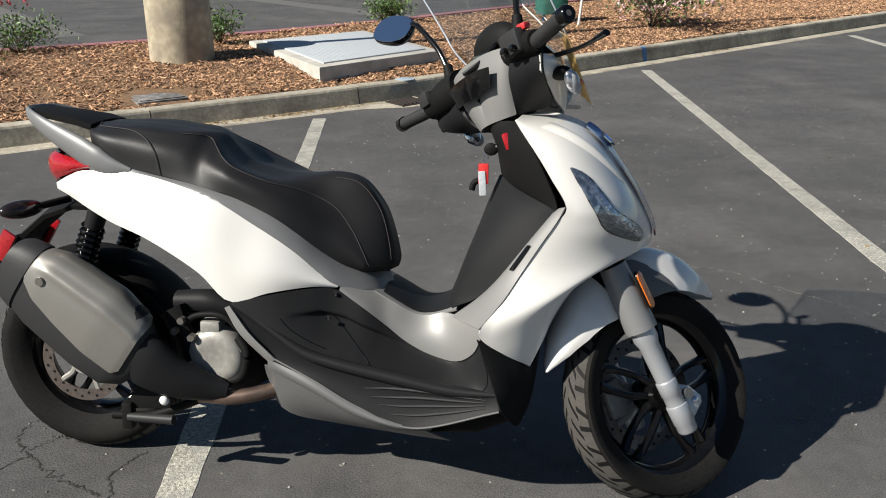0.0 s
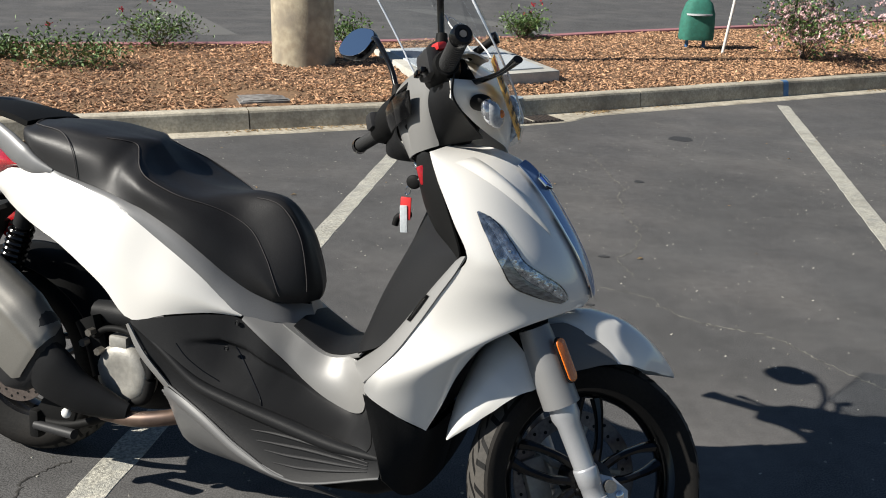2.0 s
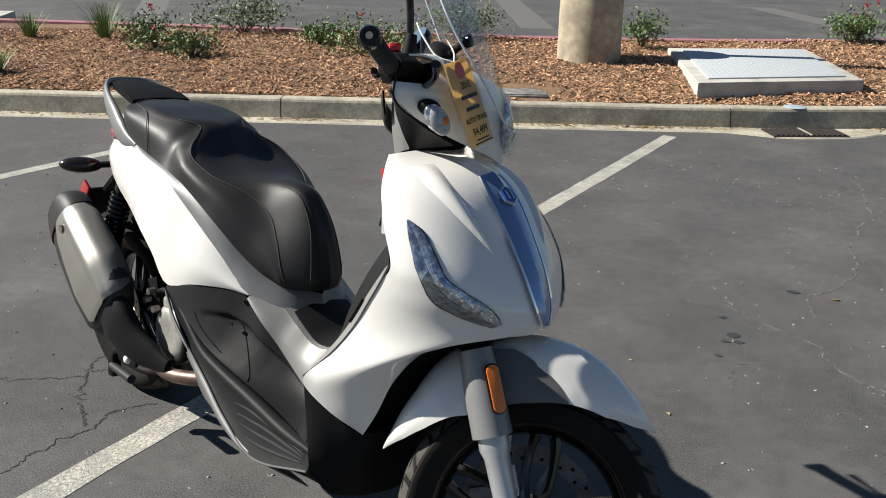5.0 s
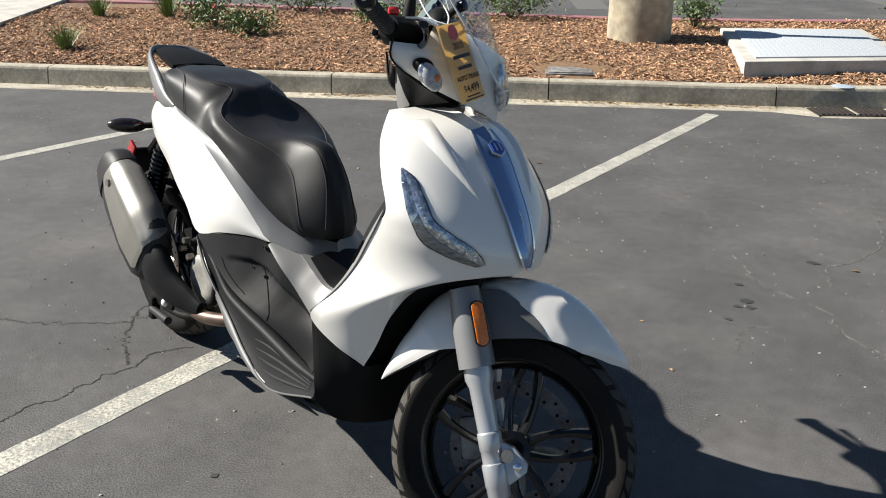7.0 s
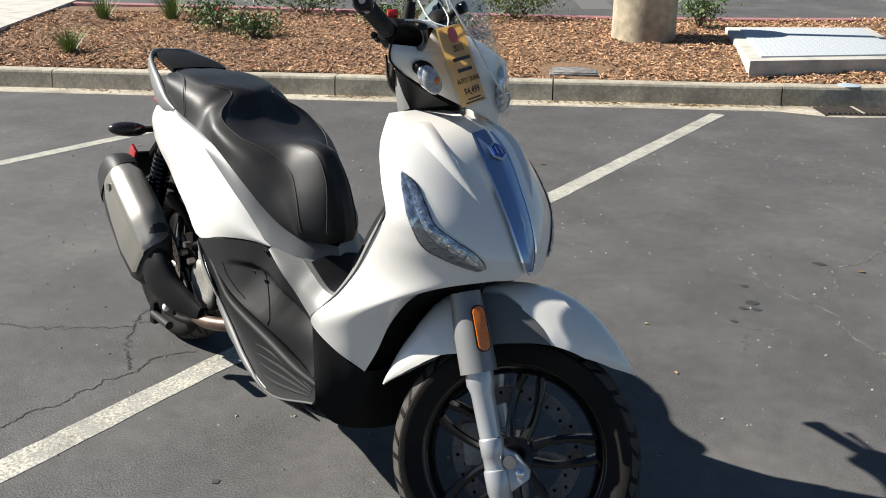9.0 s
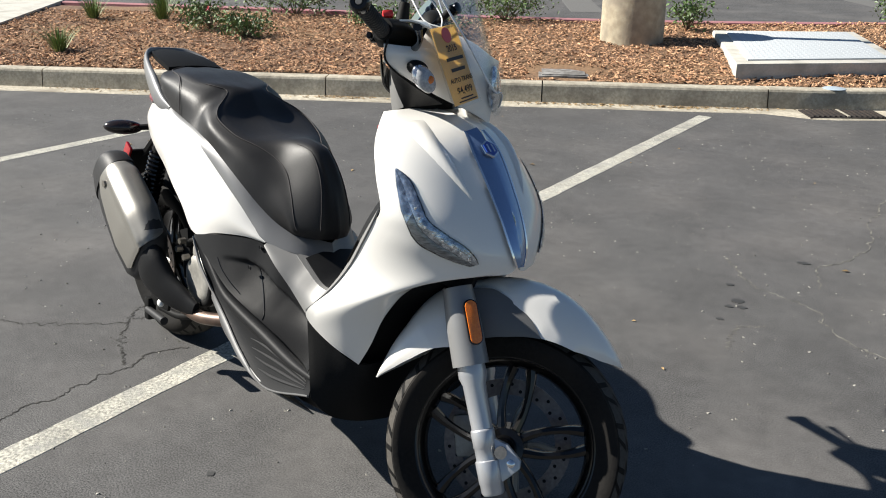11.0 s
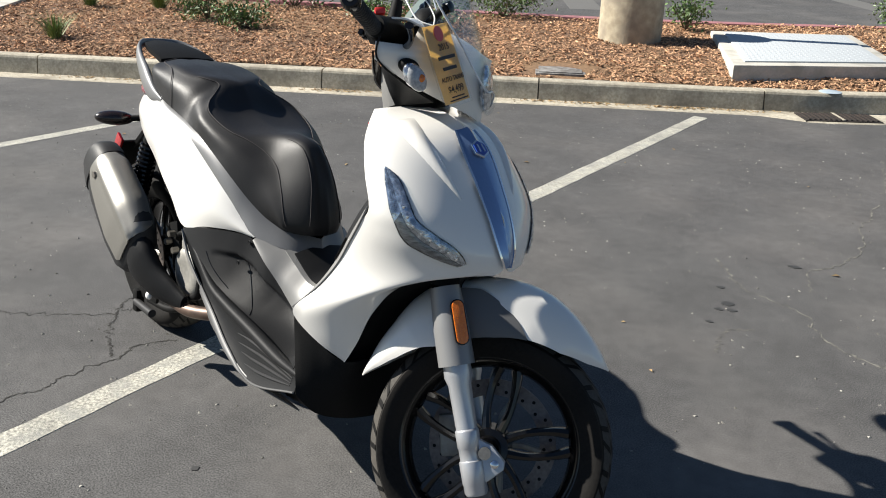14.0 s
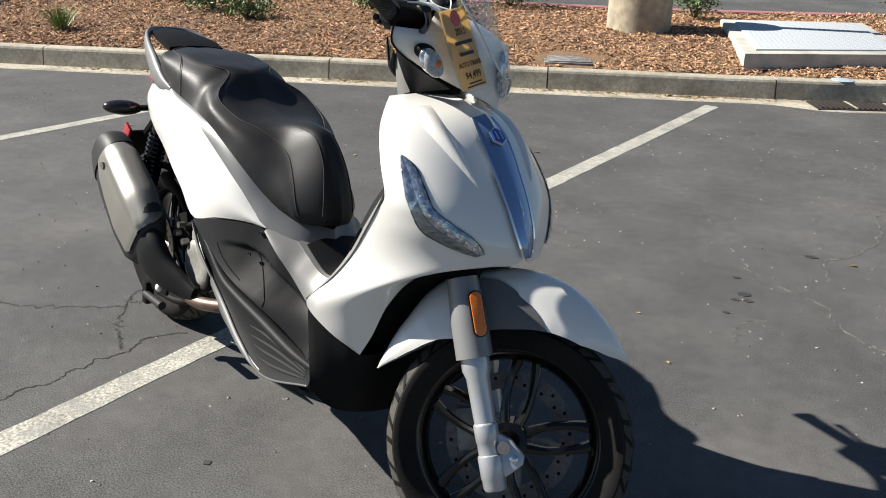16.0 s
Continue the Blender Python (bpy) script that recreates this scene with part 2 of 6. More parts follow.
EDGE = mat("clear_edge", (0.74, 0.76, 0.80), 0.15, color2=(0.62, 0.65, 0.70), scale=25, coat=0.5)
LENS = clear_sheet("clear_lens", (0.93, 0.95, 0.96), 0.03)
FROST = mat("clear_signal_lens", (0.44, 0.45, 0.46), 0.12, color2=(0.30, 0.31, 0.33), scale=200, coat=0.6)
SLEEVE = clear_sheet("clear_sleeve", (0.95, 0.95, 0.94), 0.12)


# ---- shaping tools ----
def spline(pts, n):
    """n points at even steps along a smooth curve through pts."""
    p = [Vector(q) for q in pts]
    e = [2 * p[0] - p[1]] + p + [2 * p[-1] - p[-2]]
    dense = []
    for i in range(1, len(e) - 2):
        for k in range(16):
            t = k / 16
            a, b, c, d = e[i - 1], e[i], e[i + 1], e[i + 2]
            dense.append(0.5 * ((2 * b) + (c - a) * t + (2 * a - 5 * b + 4 * c - d) * t * t + (3 * b - a - 3 * c + d) * t ** 3))
    dense.append(p[-1])
    run = [0.0]
    for a, b in zip(dense, dense[1:]):
        run.append(run[-1] + (b - a).length)
    out = []
    for k in range(n):
        s = run[-1] * k / (n - 1)
        i = min(np.searchsorted(run, s, side="right") - 1, len(dense) - 2)
        w = 0 if run[i + 1] == run[i] else (s - run[i]) / (run[i + 1] - run[i])
        out.append(dense[i].lerp(dense[i + 1], w))
    return out


def mesh_of(bm, name, material, smooth=True):
    bmesh.ops.recalc_face_normals(bm, faces=bm.faces)
    me = bpy.data.meshes.new(name)
    bm.to_mesh(me)
    bm.free()
    if material:
        me.materials.append(material)
    if smooth:
        for p in me.polygons:
            p.use_smooth = True
        me.set_sharp_from_angle(angle=radians(40))
    return me


def part(name, bm, material, parent, label="", turn=None, smooth=True):
    """Links a bmesh as one mesh object under a thing or a part. turn: a matrix baked into its points."""
    me = mesh_of(bm, name, material, smooth)
    if turn is not None:
        me.transform(turn)
    ob = new(name, me)
    ob.parent = parent
    if label:
        ob["label"] = label
    return ob


def grid(rows, close_u=False, close_v=False, caps=False):
    """A skin over rows of points; rows run in u, the points of a row in v."""
    bm = bmesh.new()
    vs = [[bm.verts.new(p) for p in r] for r in rows]
    nu, nv = len(vs), len(vs[0])
    for i in range(nu if close_u else nu - 1):
        for j in range(nv if close_v else nv - 1):
            q = [vs[i][j], vs[i][(j + 1) % nv], vs[(i + 1) % nu][(j + 1) % nv], vs[(i + 1) % nu][j]]
            try:
                bm.faces.new(q)
            except ValueError:
                pass
    if caps:
        for r in (vs[0], vs[-1]):
            try:
                bm.faces.new(r)
            except ValueError:
                pass
    bmesh.ops.remove_doubles(bm, verts=bm.verts, dist=1e-5)
    return bm


def thicken(bm, t):
    bmesh.ops.recalc_face_normals(bm, faces=bm.faces)
    bmesh.ops.solidify(bm, geom=bm.faces[:], thickness=t)
    return bm


def run(pts, n, breaks):
    """A smooth curve whose control points numbered in breaks fall on even shares of its n points."""
    if not breaks:
        return spline(pts, n)
    cuts = [0, *breaks, len(pts) - 1]
    per = n // (len(cuts) - 1)
    out = []
    for a, b in zip(cuts, cuts[1:]):
        seg = spline(pts[max(a - 1, 0):b + 2], 400)
        i0 = min(range(400), key=lambda i: (seg[i] - Vector(pts[a])).length)
        i1 = min(range(400), key=lambda i: (seg[i] - Vector(pts[b])).length)
        out += [seg[round(i0 + (i1 - i0) * k / per)] for k in range(per + (b == cuts[-1]))]
    return out


def patch(a, b, nu=28, nv=10, bulge=(0, 0, 0), power=1.0, mirror=False, thick=0.004, round_to=None, blend=0.5, breaks=(), ease=0, full=None):
    """A panel between two edge curves, bowed by bulge at its middle; round_to: the corner towards which its sections turn."""
    pa, pb = (run(e, nu, breaks) for e in (a, b))
    bv = Vector(bulge)
    rows = []
    for k, (p, q) in enumerate(zip(pa, pb)):
        r = []
        for j in range(nv):
            u = j / (nv - 1)
            w = p.lerp(q, u)
            if round_to:
                c = round_to(p, q)
                th = u * math.pi / 2
                e = full(p) if full else 1.0
                w = w.lerp(c + (p - c) * (1 - math.sin(th) ** e) + (q - c) * (1 - max(0.0, math.cos(th)) ** e), blend)
            w = w + bv * (max(0.0, math.sin(math.pi * u)) ** power * max(0.0, math.sin(math.pi * k / (len(pa) - 1))) ** 0.45)
            r.append(Vector((w.x, -w.y, w.z)) if mirror else w)
        rows.append(r)
    for _ in range(ease):
        rows = [r if i in (0, len(rows) - 1) else [p if j in (0, nv - 1) else (p * 2 + rows[i - 1][j] + rows[i + 1][j]) / 4 for j, p in enumerate(r)] for i, r in enumerate(rows)]
    bm = grid(rows)
    return thicken(bm, thick) if thick else bm


def ring(c, x, y, rx, ry, n=20, e=1.0):
    """A (super)ellipse about c in the plane of x and y."""
    out = []
    for k in range(n):
        t = 2 * math.pi * k / n
        co, si = math.cos(t), math.sin(t)
        out.append(c + x * (rx * math.copysign(abs(co) ** e, co)) + y * (ry * math.copysign(abs(si) ** e, si)))
    return out


def tube(pts, radius, n=12, steps=24, caps=True, flat=1.0, up=(0, 0, 1)):
    """A pipe along a smooth curve; radius a number or a list along it; flat: height by width."""
    p = spline(pts, steps)
    rows = []
    for i, c in enumerate(p):
        d = (p[min(i + 1, steps - 1)] - p[max(i - 1, 0)]).normalized()
        s = d.cross(Vector(up))
        s = s.normalized() if s.length > 1e-4 else d.orthogonal().normalized()
        h = s.cross(d)
        r = radius if not isinstance(radius, (list, tuple)) else float(np.interp(i / (steps - 1), np.linspace(0, 1, len(radius)), radius))
        rows.append(ring(c, s, h, r, r * flat, n))
    return grid(rows, close_v=True, caps=caps)


def lathe(profile, centre, axis=(0, 1, 0), n=48, close=False):
    """Turns (along, radius) pairs round an axis."""
    a = Vector(axis).normalized()
    x = a.orthogonal().normalized()
    y = a.cross(x)
    c = Vector(centre)
    rows = [[c + a * t + x * (r * math.cos(2 * math.pi * k / n)) + y * (r * math.sin(2 * math.pi * k / n)) for k in range(n)] for t, r in profile]
    return grid(rows, close_u=close, close_v=True)


def slab(outline, h, m=None, bevel=0.0):
    """A flat piece: an outline in x, y raised by h, with its upper edges rounded."""
    bm = bmesh.new()
    f = bm.faces.new([bm.verts.new((x, y, 0)) for x, y in outline])
    r = bmesh.ops.extrude_face_region(bm, geom=[f])
    top = [v for v in r["geom"] if isinstance(v, bmesh.types.BMVert)]
    bmesh.ops.translate(bm, verts=top, vec=(0, 0, h))
    bmesh.ops.recalc_face_normals(bm, faces=bm.faces)
    if bevel:
        es = [e for e in bm.edges if e.verts[0] in top and e.verts[1] in top]
        bmesh.ops.bevel(bm, geom=es, offset=bevel, segments=2, affect='EDGES', profile=0.6)
    if m is not None:
        bmesh.ops.transform(bm, matrix=m, verts=bm.verts)
    return bm


def block(x, y, z, sx, sy, sz, bevel=0.004, m=None):
    bm = bmesh.new()
    bmesh.ops.create_cube(bm, size=1)
    bmesh.ops.scale(bm, vec=(sx, sy, sz), verts=bm.verts)
    if bevel:
        bmesh.ops.bevel(bm, geom=bm.edges[:], offset=bevel, segments=2, affect='EDGES', profile=0.6)
    if m is not None:
        bmesh.ops.transform(bm, matrix=m, verts=bm.verts)
    bmesh.ops.translate(bm, vec=(x, y, z), verts=bm.verts)
    return bm


def ball(c, rx, ry, rz, m=None, u=20, v=12):
    bm = bmesh.new()
    bmesh.ops.create_uvsphere(bm, u_segments=u, v_segments=v, radius=1)
    bmesh.ops.scale(bm, vec=(rx, ry, rz), verts=bm.verts)
    if m is not None:
        bmesh.ops.transform(bm, matrix=m, verts=bm.verts)
    bmesh.ops.translate(bm, vec=c, verts=bm.verts)
    return bm


def setting(name, bm, material, label, category, kind="structure", smooth=False):
    ob = new(name, mesh_of(bm, name, material, smooth))
    return tagged(ob, label, category, kind=kind)


def fast_mesh(name, verts, faces, material, smooth=False):
    me = bpy.data.meshes.new(name)
    me.from_pydata(verts, [], faces)
    me.materials.append(material)
    me.update()
    if smooth:
        for p in me.polygons:
            p.use_smooth = True
    return me


# ---- ground, lines, kerb and planting bed ----
def edge_line(pts, n=60):
    return spline([(x, y, 0) for x, y in pts], n)


KERB = edge_line([(-11.0, 0.12), (-5.5, 2.38), (-2.9, 3.45), (-1.4, 4.08), (0.27, 4.80), (1.1, 5.22), (3.42, 6.57), (8.2, 9.4), (15.0, 13.5)], 240)
BACK = edge_line([(-13.0, 4.4), (-6.65, 6.3), (-2.94, 7.3), (-1.0, 8.05), (1.05, 9.2), (1.9, 9.9), (4.0, 11.4), (9.0, 15.0), (15.0, 19.3)], 240)


def along(line, s):
    """The point and the sideways way (to the bed) at s metres along a line."""
    for a, b in zip(line, line[1:]):
        d = (b - a).length
        if s <= d:
            w = (b - a).normalized()
            return a + w * s, Vector((-w.y, w.x, 0))
        s -= d
    w = (line[-1] - line[-2]).normalized()
    return line[-1], Vector((-w.y, w.x, 0))


def near_s(line, x):
    """How far along the line its x is reached."""
    s = 0.0
    for a, b in zip(line, line[1:]):
        if b.x >= x:
            return s + (b - a).length * (x - a.x) / (b.x - a.x)
        s += (b - a).length
    return s


def bed_height(x, y):
    """Height of the bed's surface."""
    k = min(((p.x - x) ** 2 + (p.y - y) ** 2) for p in KERB[::4]) ** 0.5
    h = 0.135 + 0.10 * (1 - math.exp(-max(k - 0.15, 0) / 0.8))
    return h + 0.018 * noise.noise(Vector((x * 1.3, y * 1.3, 0))) + 0.012 * noise.noise(Vector((x * 5, y * 5, 3)))


bm = bmesh.new()
bmesh.ops.create_grid(bm, x_segments=40, y_segments=40, size=900)
setting("ground", bm, ASPHALT, "weathered dark grey asphalt of a parking lot", "ground")


def stripe(name, a, b, width, label):
    """A painted parking line with ragged edges."""
    p, q = Vector((*a, 0)), Vector((*b, 0))
    w = (q - p).normalized()
    s = Vector((-w.y, w.x, 0))
    n = 90
    rows = []
    for k in range(n):
        c = p.lerp(q, k / (n - 1))
        l, r = (width / 2 + 0.006 * noise.noise(Vector((k * 0.9, t, p.x))) for t in (0.3, 7.7))
        rows.append([c + s * l + Vector((0, 0, 0.0)), c + s * l * 0.96 + Vector((0, 0, 0.0018)), c - s * r * 0.96 + Vector((0, 0, 0.0018)), c - s * r])
    return setting(name, grid(rows), PAINT, label, "road marking")


stripe("parking_line_1", (-0.743, -2.2), (-0.072, 4.30), 0.105, "worn white parking line painted on asphalt")
stripe("parking_line_2", (2.078, -0.6), (3.238, 6.03), 0.105, "worn white parking line painted on asphalt")
stripe("parking_line_3", (-3.93, -2.6), (-3.06, 3.05), 0.105, "worn white parking line painted on asphalt")
stripe("parking_line_4", (5.7, 1.5), (6.80, 8.15), 0.105, "worn white parking line painted on asphalt")


def crack(name, pts, width, material):
    """An irregular crack: a thin ragged ribbon just above the asphalt."""
    n = 170
    r = random.Random(len(name) + int(1000 * abs(pts[0][0])))
    p = spline([(x, y, 0) for x, y in pts], n)
    rows = []
    for i, c in enumerate(p):
        d = (p[min(i + 1, n - 1)] - p[max(i - 1, 0)]).normalized()
        s = Vector((-d.y, d.x, 0))
        c = c + s * (0.020 * noise.noise(Vector((i * 0.16, c.x * 3, 1))) + 0.014 * noise.noise(Vector((i * 0.6, c.y, 5))) + r.uniform(-0.003, 0.003))
        w = width * (0.22 + 1.3 * abs(noise.noise(Vector((i * 0.45, 4, c.x)))))
        rows.append([c + s * w + Vector((0, 0, 0.0012)), c + Vector((0, 0, 0.0016)), c - s * w * r.uniform(0.5, 1.2) + Vector((0, 0, 0.0012))])
    return setting(name, grid(rows), material, "jagged crack in the asphalt", "crack")


crack("crack_1", [(0.72, 1.45), (0.80, 1.36), (0.85, 1.26), (0.94, 1.17), (1.05, 1.12), (1.15, 1.05), (1.25, 0.88), (1.38, 0.79), (1.55, 0.71), (1.63, 0.59), (1.72, 0.45), (1.85, 0.25), (1.97, 0.05)], 0.0075, CRACK)
crack("crack_2", [(1.20, 3.76), (1.24, 3.27), (1.28, 2.97), (1.31, 2.84), (1.24, 2.64), (1.25, 2.45), (1.21, 2.30), (1.26, 2.01), (1.20, 1.70), (1.10, 1.55), (1.11, 1.42), (1.14, 1.30)], 0.0065, CRACK)
crack("crack_3", [(-0.68, -0.34), (-0.76, -0.44), (-0.74, -0.55), (-0.78, -0.63), (-0.79, -0.76), (-0.82, -0.88), (-0.84, -0.98), (-0.92, -1.2), (-1.0, -1.5)], 0.006, CRACKD)
crack("crack_4", [(-0.77, -0.54), (-0.89, -0.45), (-0.99, -0.33), (-1.07, -0.20), (-1.02, -0.05)], 0.006, CRACKD)
crack("crack_5", [(-1.01, -0.30), (-1.08, -0.36), (-1.20, -0.43), (-1.34, -0.50), (-1.6, -0.58), (-1.9, -0.66)], 0.005, CRACKD)
crack("crack_6", [(-1.02, -0.28), (-0.95, -0.22), (-0.86, -0.26), (-0.80, -0.27)], 0.005, CRACKD)
crack("crack_7", [(1.01, 0.83), (0.96, 0.79), (0.92, 0.77), (0.92, 0.69), (0.93, 0.57)], 0.004, CRACK)

rnd = random.Random(4)


def blot(x, y, r):
    n = 16
    f = rnd.uniform(0.6, 1.0)
    return slab([(x + r * math.cos(6.2832 * k / n) * rnd.uniform(0.75, 1.1), y + f * r * math.sin(6.2832 * k / n) * rnd.uniform(0.75, 1.1)) for k in range(n)], 0.0022)


for x, y, r in ((0.81, 1.16, 0.018), (0.87, 1.01, 0.026), (0.855, 0.94, 0.018), (0.90, 0.955, 0.020), (0.85, 0.81, 0.014), (1.03, 1.56, 0.028), (1.42, 3.0, 0.035), (1.95, 4.35, 0.10), (-0.1, -0.86, 0.012)):
    setting("oil_stain", blot(x, y, r), STAIN, "small dark oil stain on asphalt", "stain")

verts, faces = [], []
for k in range(5200):
    x, y = rnd.uniform(-4.5, 4.0), rnd.uniform(-2.2, 5.0)
    r = rnd.choice((0.0015, 0.002, 0.003, 0.0045, 0.006))
    b = len(verts)
    verts += [(x + r, y, 0), (x, y + r, 0), (x - r, y, 0), (x, y - r, 0), (x + rnd.uniform(-r, r), y, r * 0.8)]
    faces += [(b, b + 1, b + 4), (b + 1, b + 2, b + 4), (b + 2, b + 3, b + 4), (b + 3, b, b + 4)]
GRIT = island_tint(mat("grit", (0.26, 0.25, 0.22), 0.9, color2=(0.2, 0.19, 0.17), scale=40), 0.6)
tagged(new("grit", fast_mesh("grit", verts, faces, GRIT)), "loose pale grit scattered over the asphalt", "grit", kind="stuff")

# the kerb, piece by piece between its joints, with the gutter in front
JOINTS = [near_s(KERB, x) for x in (-10.5, -8.7, -6.9, -5.1, -2.885, -1.3, 0.272, 1.86, 3.43, 5.0, 6.7, 8.4, 10.2, 12.0)]
SECTION = [(0.0, 0.0), (0.022, 0.128), (0.030, 0.143), (0.044, 0.150), (0.150, 0.150), (0.165, 0.146), (0.17, 0.10), (0.17, 0.0)]
kerb = tagged(new("kerb"), "weathered concrete kerb round a planting bed", "kerb", kind="structure")
for a, b in zip(JOINTS, JOINTS[1:]):
    rows = []
    n = 12
    for k in range(n):
        p, side = along(KERB, a + 0.005 + (b - a - 0.010) * k / (n - 1))
        lift = 0.003 * noise.noise(Vector((p.x * 2, p.y, 0)))
        rows.append([p + side * (u + 0.002 * noise.noise(Vector((p.x * 6, v * 9, u)))) + Vector((0, 0, v + (lift if v else 0))) for u, v in SECTION])
    part("kerb_stone", grid(rows, close_v=True, caps=True), CONCRETE, kerb, smooth=False)
p, side = along(KERB, near_s(KERB, 3.43))
w = Vector((side.y, -side.x, 0))
m = Matrix((( *w, 0), (*side, 0), (0, 0, 1, 0), (0, 0, 0, 1))).transposed()
m.translation = p - side * 0.003
setting("kerb_mark", grid([[m @ Vector((x, u - 0.0005, v)) for u, v in ((0.0, 0.0), (0.021, 0.128), (0.029, 0.1455), (0.044, 0.153), (0.075, 0.153))] for x in (-0.035, 0.0, 0.035)]), BLUEMARK,
        "blue painted mark across the kerb", "mark")
rows = []
for k in range(160):
    s = JOINTS[0] + (JOINTS[-1] - JOINTS[0]) * k / 159
    p, side = along(KERB, s)
    wide = 0.17 + 0.012 * noise.noise(Vector((p.x * 3, 2, 0))) + 0.17 * math.exp(-((p.x - 0.75) / 0.42) ** 4)
    rows.append([p - side * wide, p - side * (wide - 0.012) + Vector((0, 0, 0.007)), p - side * 0.08 + Vector((0, 0, 0.005)), p + side * 0.01 + Vector((0, 0, 0.006))])
setting("gutter", grid(rows), CONCRETE, "narrow concrete gutter along the kerb", "gutter")

# drain grate set in the gutter: two barred halves in one frame
p, side = along(KERB, near_s(KERB, 0.72))
w = Vector((side.y, -side.x, 0))
m = Matrix(((*w, 0), (*side, 0), (0, 0, 1, 0), (0, 0, 0, 1))).transposed()
m.translation = p - side * 0.17
grate = tagged(new("drain_grate"), "dark iron drain grate in two halves set in the gutter", "drain grate")
grate.matrix_world = m
part("grate_frame", block(0, 0, 0.008, 0.56, 0.27, 0.012, 0.002), IRON, grate)
part("grate_divider", block(0, 0, 0.018, 0.022, 0.25, 0.010, 0.002), CONCRETE, grate, "pale bar between the halves")
for k in range(14):
    part("grate_bar", block(-0.247 + k * 0.038 if k < 7 else 0.019 + (k - 7) * 0.038, 0, 0.017, 0.016, 0.235, 0.010, 0.002), IRON, grate)

# dry leaves caught in the gutter and blown over the asphalt
verts, faces = [], []
rnd = random.Random(23)
HEAPS = [(-4.7, 60), (-4.2, 50), (-2.75, 120), (-1.3, 60), (-0.9, 90), (-0.35, 150), (0.1, 70), (1.45, 130), (2.1, 40), (4.6, 50)]
spots = [(near_s(KERB, x) + rnd.gauss(0, 0.16), abs(rnd.gauss(0.0, 0.05)) + 0.01) for x, n in HEAPS for _ in range(n)]
spots = [(along(KERB, a), d) for a, d in spots]
places = [(p - side * d, 0.008) for (p, side), d in spots] + [(Vector((rnd.uniform(-3.5, 4.5), rnd.uniform(-0.5, 4.5), 0)), 0.002) for _ in range(38)]
for c, lift in places:
    a, l, h = rnd.uniform(0, 6.283), rnd.uniform(0.006, 0.020), rnd.uniform(0.001, 0.008)
    d, e = Vector((math.cos(a), math.sin(a), 0)) * l, Vector((-math.sin(a), math.cos(a), 0)) * l * 0.5
    b = len(verts)
    verts += [tuple(c + q + Vector((0, 0, lift + z))) for q, z in ((-d, 0), (e, h), (d, h * 0.4), (-e, h * 0.8))]
    faces.append((b, b + 1, b + 2, b + 3))
LITTER = island_tint(mat("dry_leaf", (0.34, 0.24, 0.11), 0.8, color2=(0.24, 0.15, 0.07), scale=60), 0.6)
tagged(new("leaf_litter", fast_mesh("leaf_litter", verts, faces, LITTER)), "dry brown leaf litter in the gutter and on asphalt", "leaf litter", kind="stuff")

# the bed's surface
rows = []
for i in range(150):
    a = along(KERB, 0.1 + i * 0.165)
    r = []
    p0 = a[0] + a[1] * 0.16
    q0 = BACK[min(range(len(BACK)), key=lambda j: (BACK[j] - (p0 + a[1] * 3)).length)]
    for j in range(26):
        c = p0.lerp(q0, j / 25)
        r.append(Vector((c.x, c.y, bed_height(c.x, c.y) if j < 25 else 0.2)))
    rows.append(r)
bed = setting("planting_bed", grid(rows), SOIL, "raised planting bed covered with brown bark mulch", "planting bed", smooth=True)

verts, faces = [], []
rnd = random.Random(11)


def chip(x, y, size):
    z = bed_height(x, y)
    a, tip, rl = rnd.uniform(0, 6.283), rnd.uniform(-0.6, 0.6), rnd.uniform(-0.9, 0.9)
    m = Matrix.Translation((x, y, z + 0.008)) @ Euler((rl, tip, a)).to_matrix().to_4x4()
    l, w, h = size * rnd.uniform(0.6, 1.5), size * rnd.uniform(0.22, 0.5), size * rnd.uniform(0.08, 0.2)
    b = len(verts)
    for sx, sy, sz in ((-1, -0.7, 0), (1, -1, 0), (0.8, 1, 0), (-0.9, 0.8, 0), (-0.8, -0.4, 1), (0.7, -0.6, 1), (0.8, 0.6, 1), (-1, 0.5, 1)):
        verts.append(tuple(m @ Vector((sx * l / 2, sy * w / 2, sz * h))))
    faces.extend([(b, b + 1, b + 5, b + 4), (b + 1, b + 2, b + 6, b + 5), (b + 2, b + 3, b + 7, b + 6), (b + 3, b, b + 4, b + 7), (b + 4, b + 5, b + 6, b + 7)])


count = 0
while count < 76000:
    s = near_s(KERB, -7.5) + rnd.random() * 19.0
    p, side = along(KERB, s)
    d = 0.17 + 3.4 * rnd.random() ** 1.25
    c = p + side * d
    if not (-1.56 < c.x < -1.06 and 4.33 < c.y < 4.81):
        chip(c.x, c.y, rnd.choice((0.016, 0.022, 0.030, 0.042)))
    count += 1
tagged(new("bark_mulch", fast_mesh("bark_mulch", verts, faces, CHIP)), "loose reddish-brown bark chips over the bed", "mulch", kind="stuff")

# far faded red kerb behind the bed
rows = []
for k in range(120):
    p, side = along(BACK, 1.0 + k * 0.27)
    rows.append([p + side * u + Vector((0, 0, v)) for u, v in ((-0.02, 0.12), (-0.01, 0.245), (0.0, 0.25), (0.15, 0.25), (0.16, 0.24), (0.18, 0.0))])
setting("red_kerb", grid(rows), PINK, "faded red painted kerb at the far side of the bed", "kerb")
# concrete walk that crosses the bed
setting("walkway", slab([(-6.95, 2.2), (-7.05, 3.45), (-9.3, 6.5), (-12.5, 5.2), (-10.6, 0.9)], 0.262), PADCON, "pale concrete walkway across the bed", "walkway")
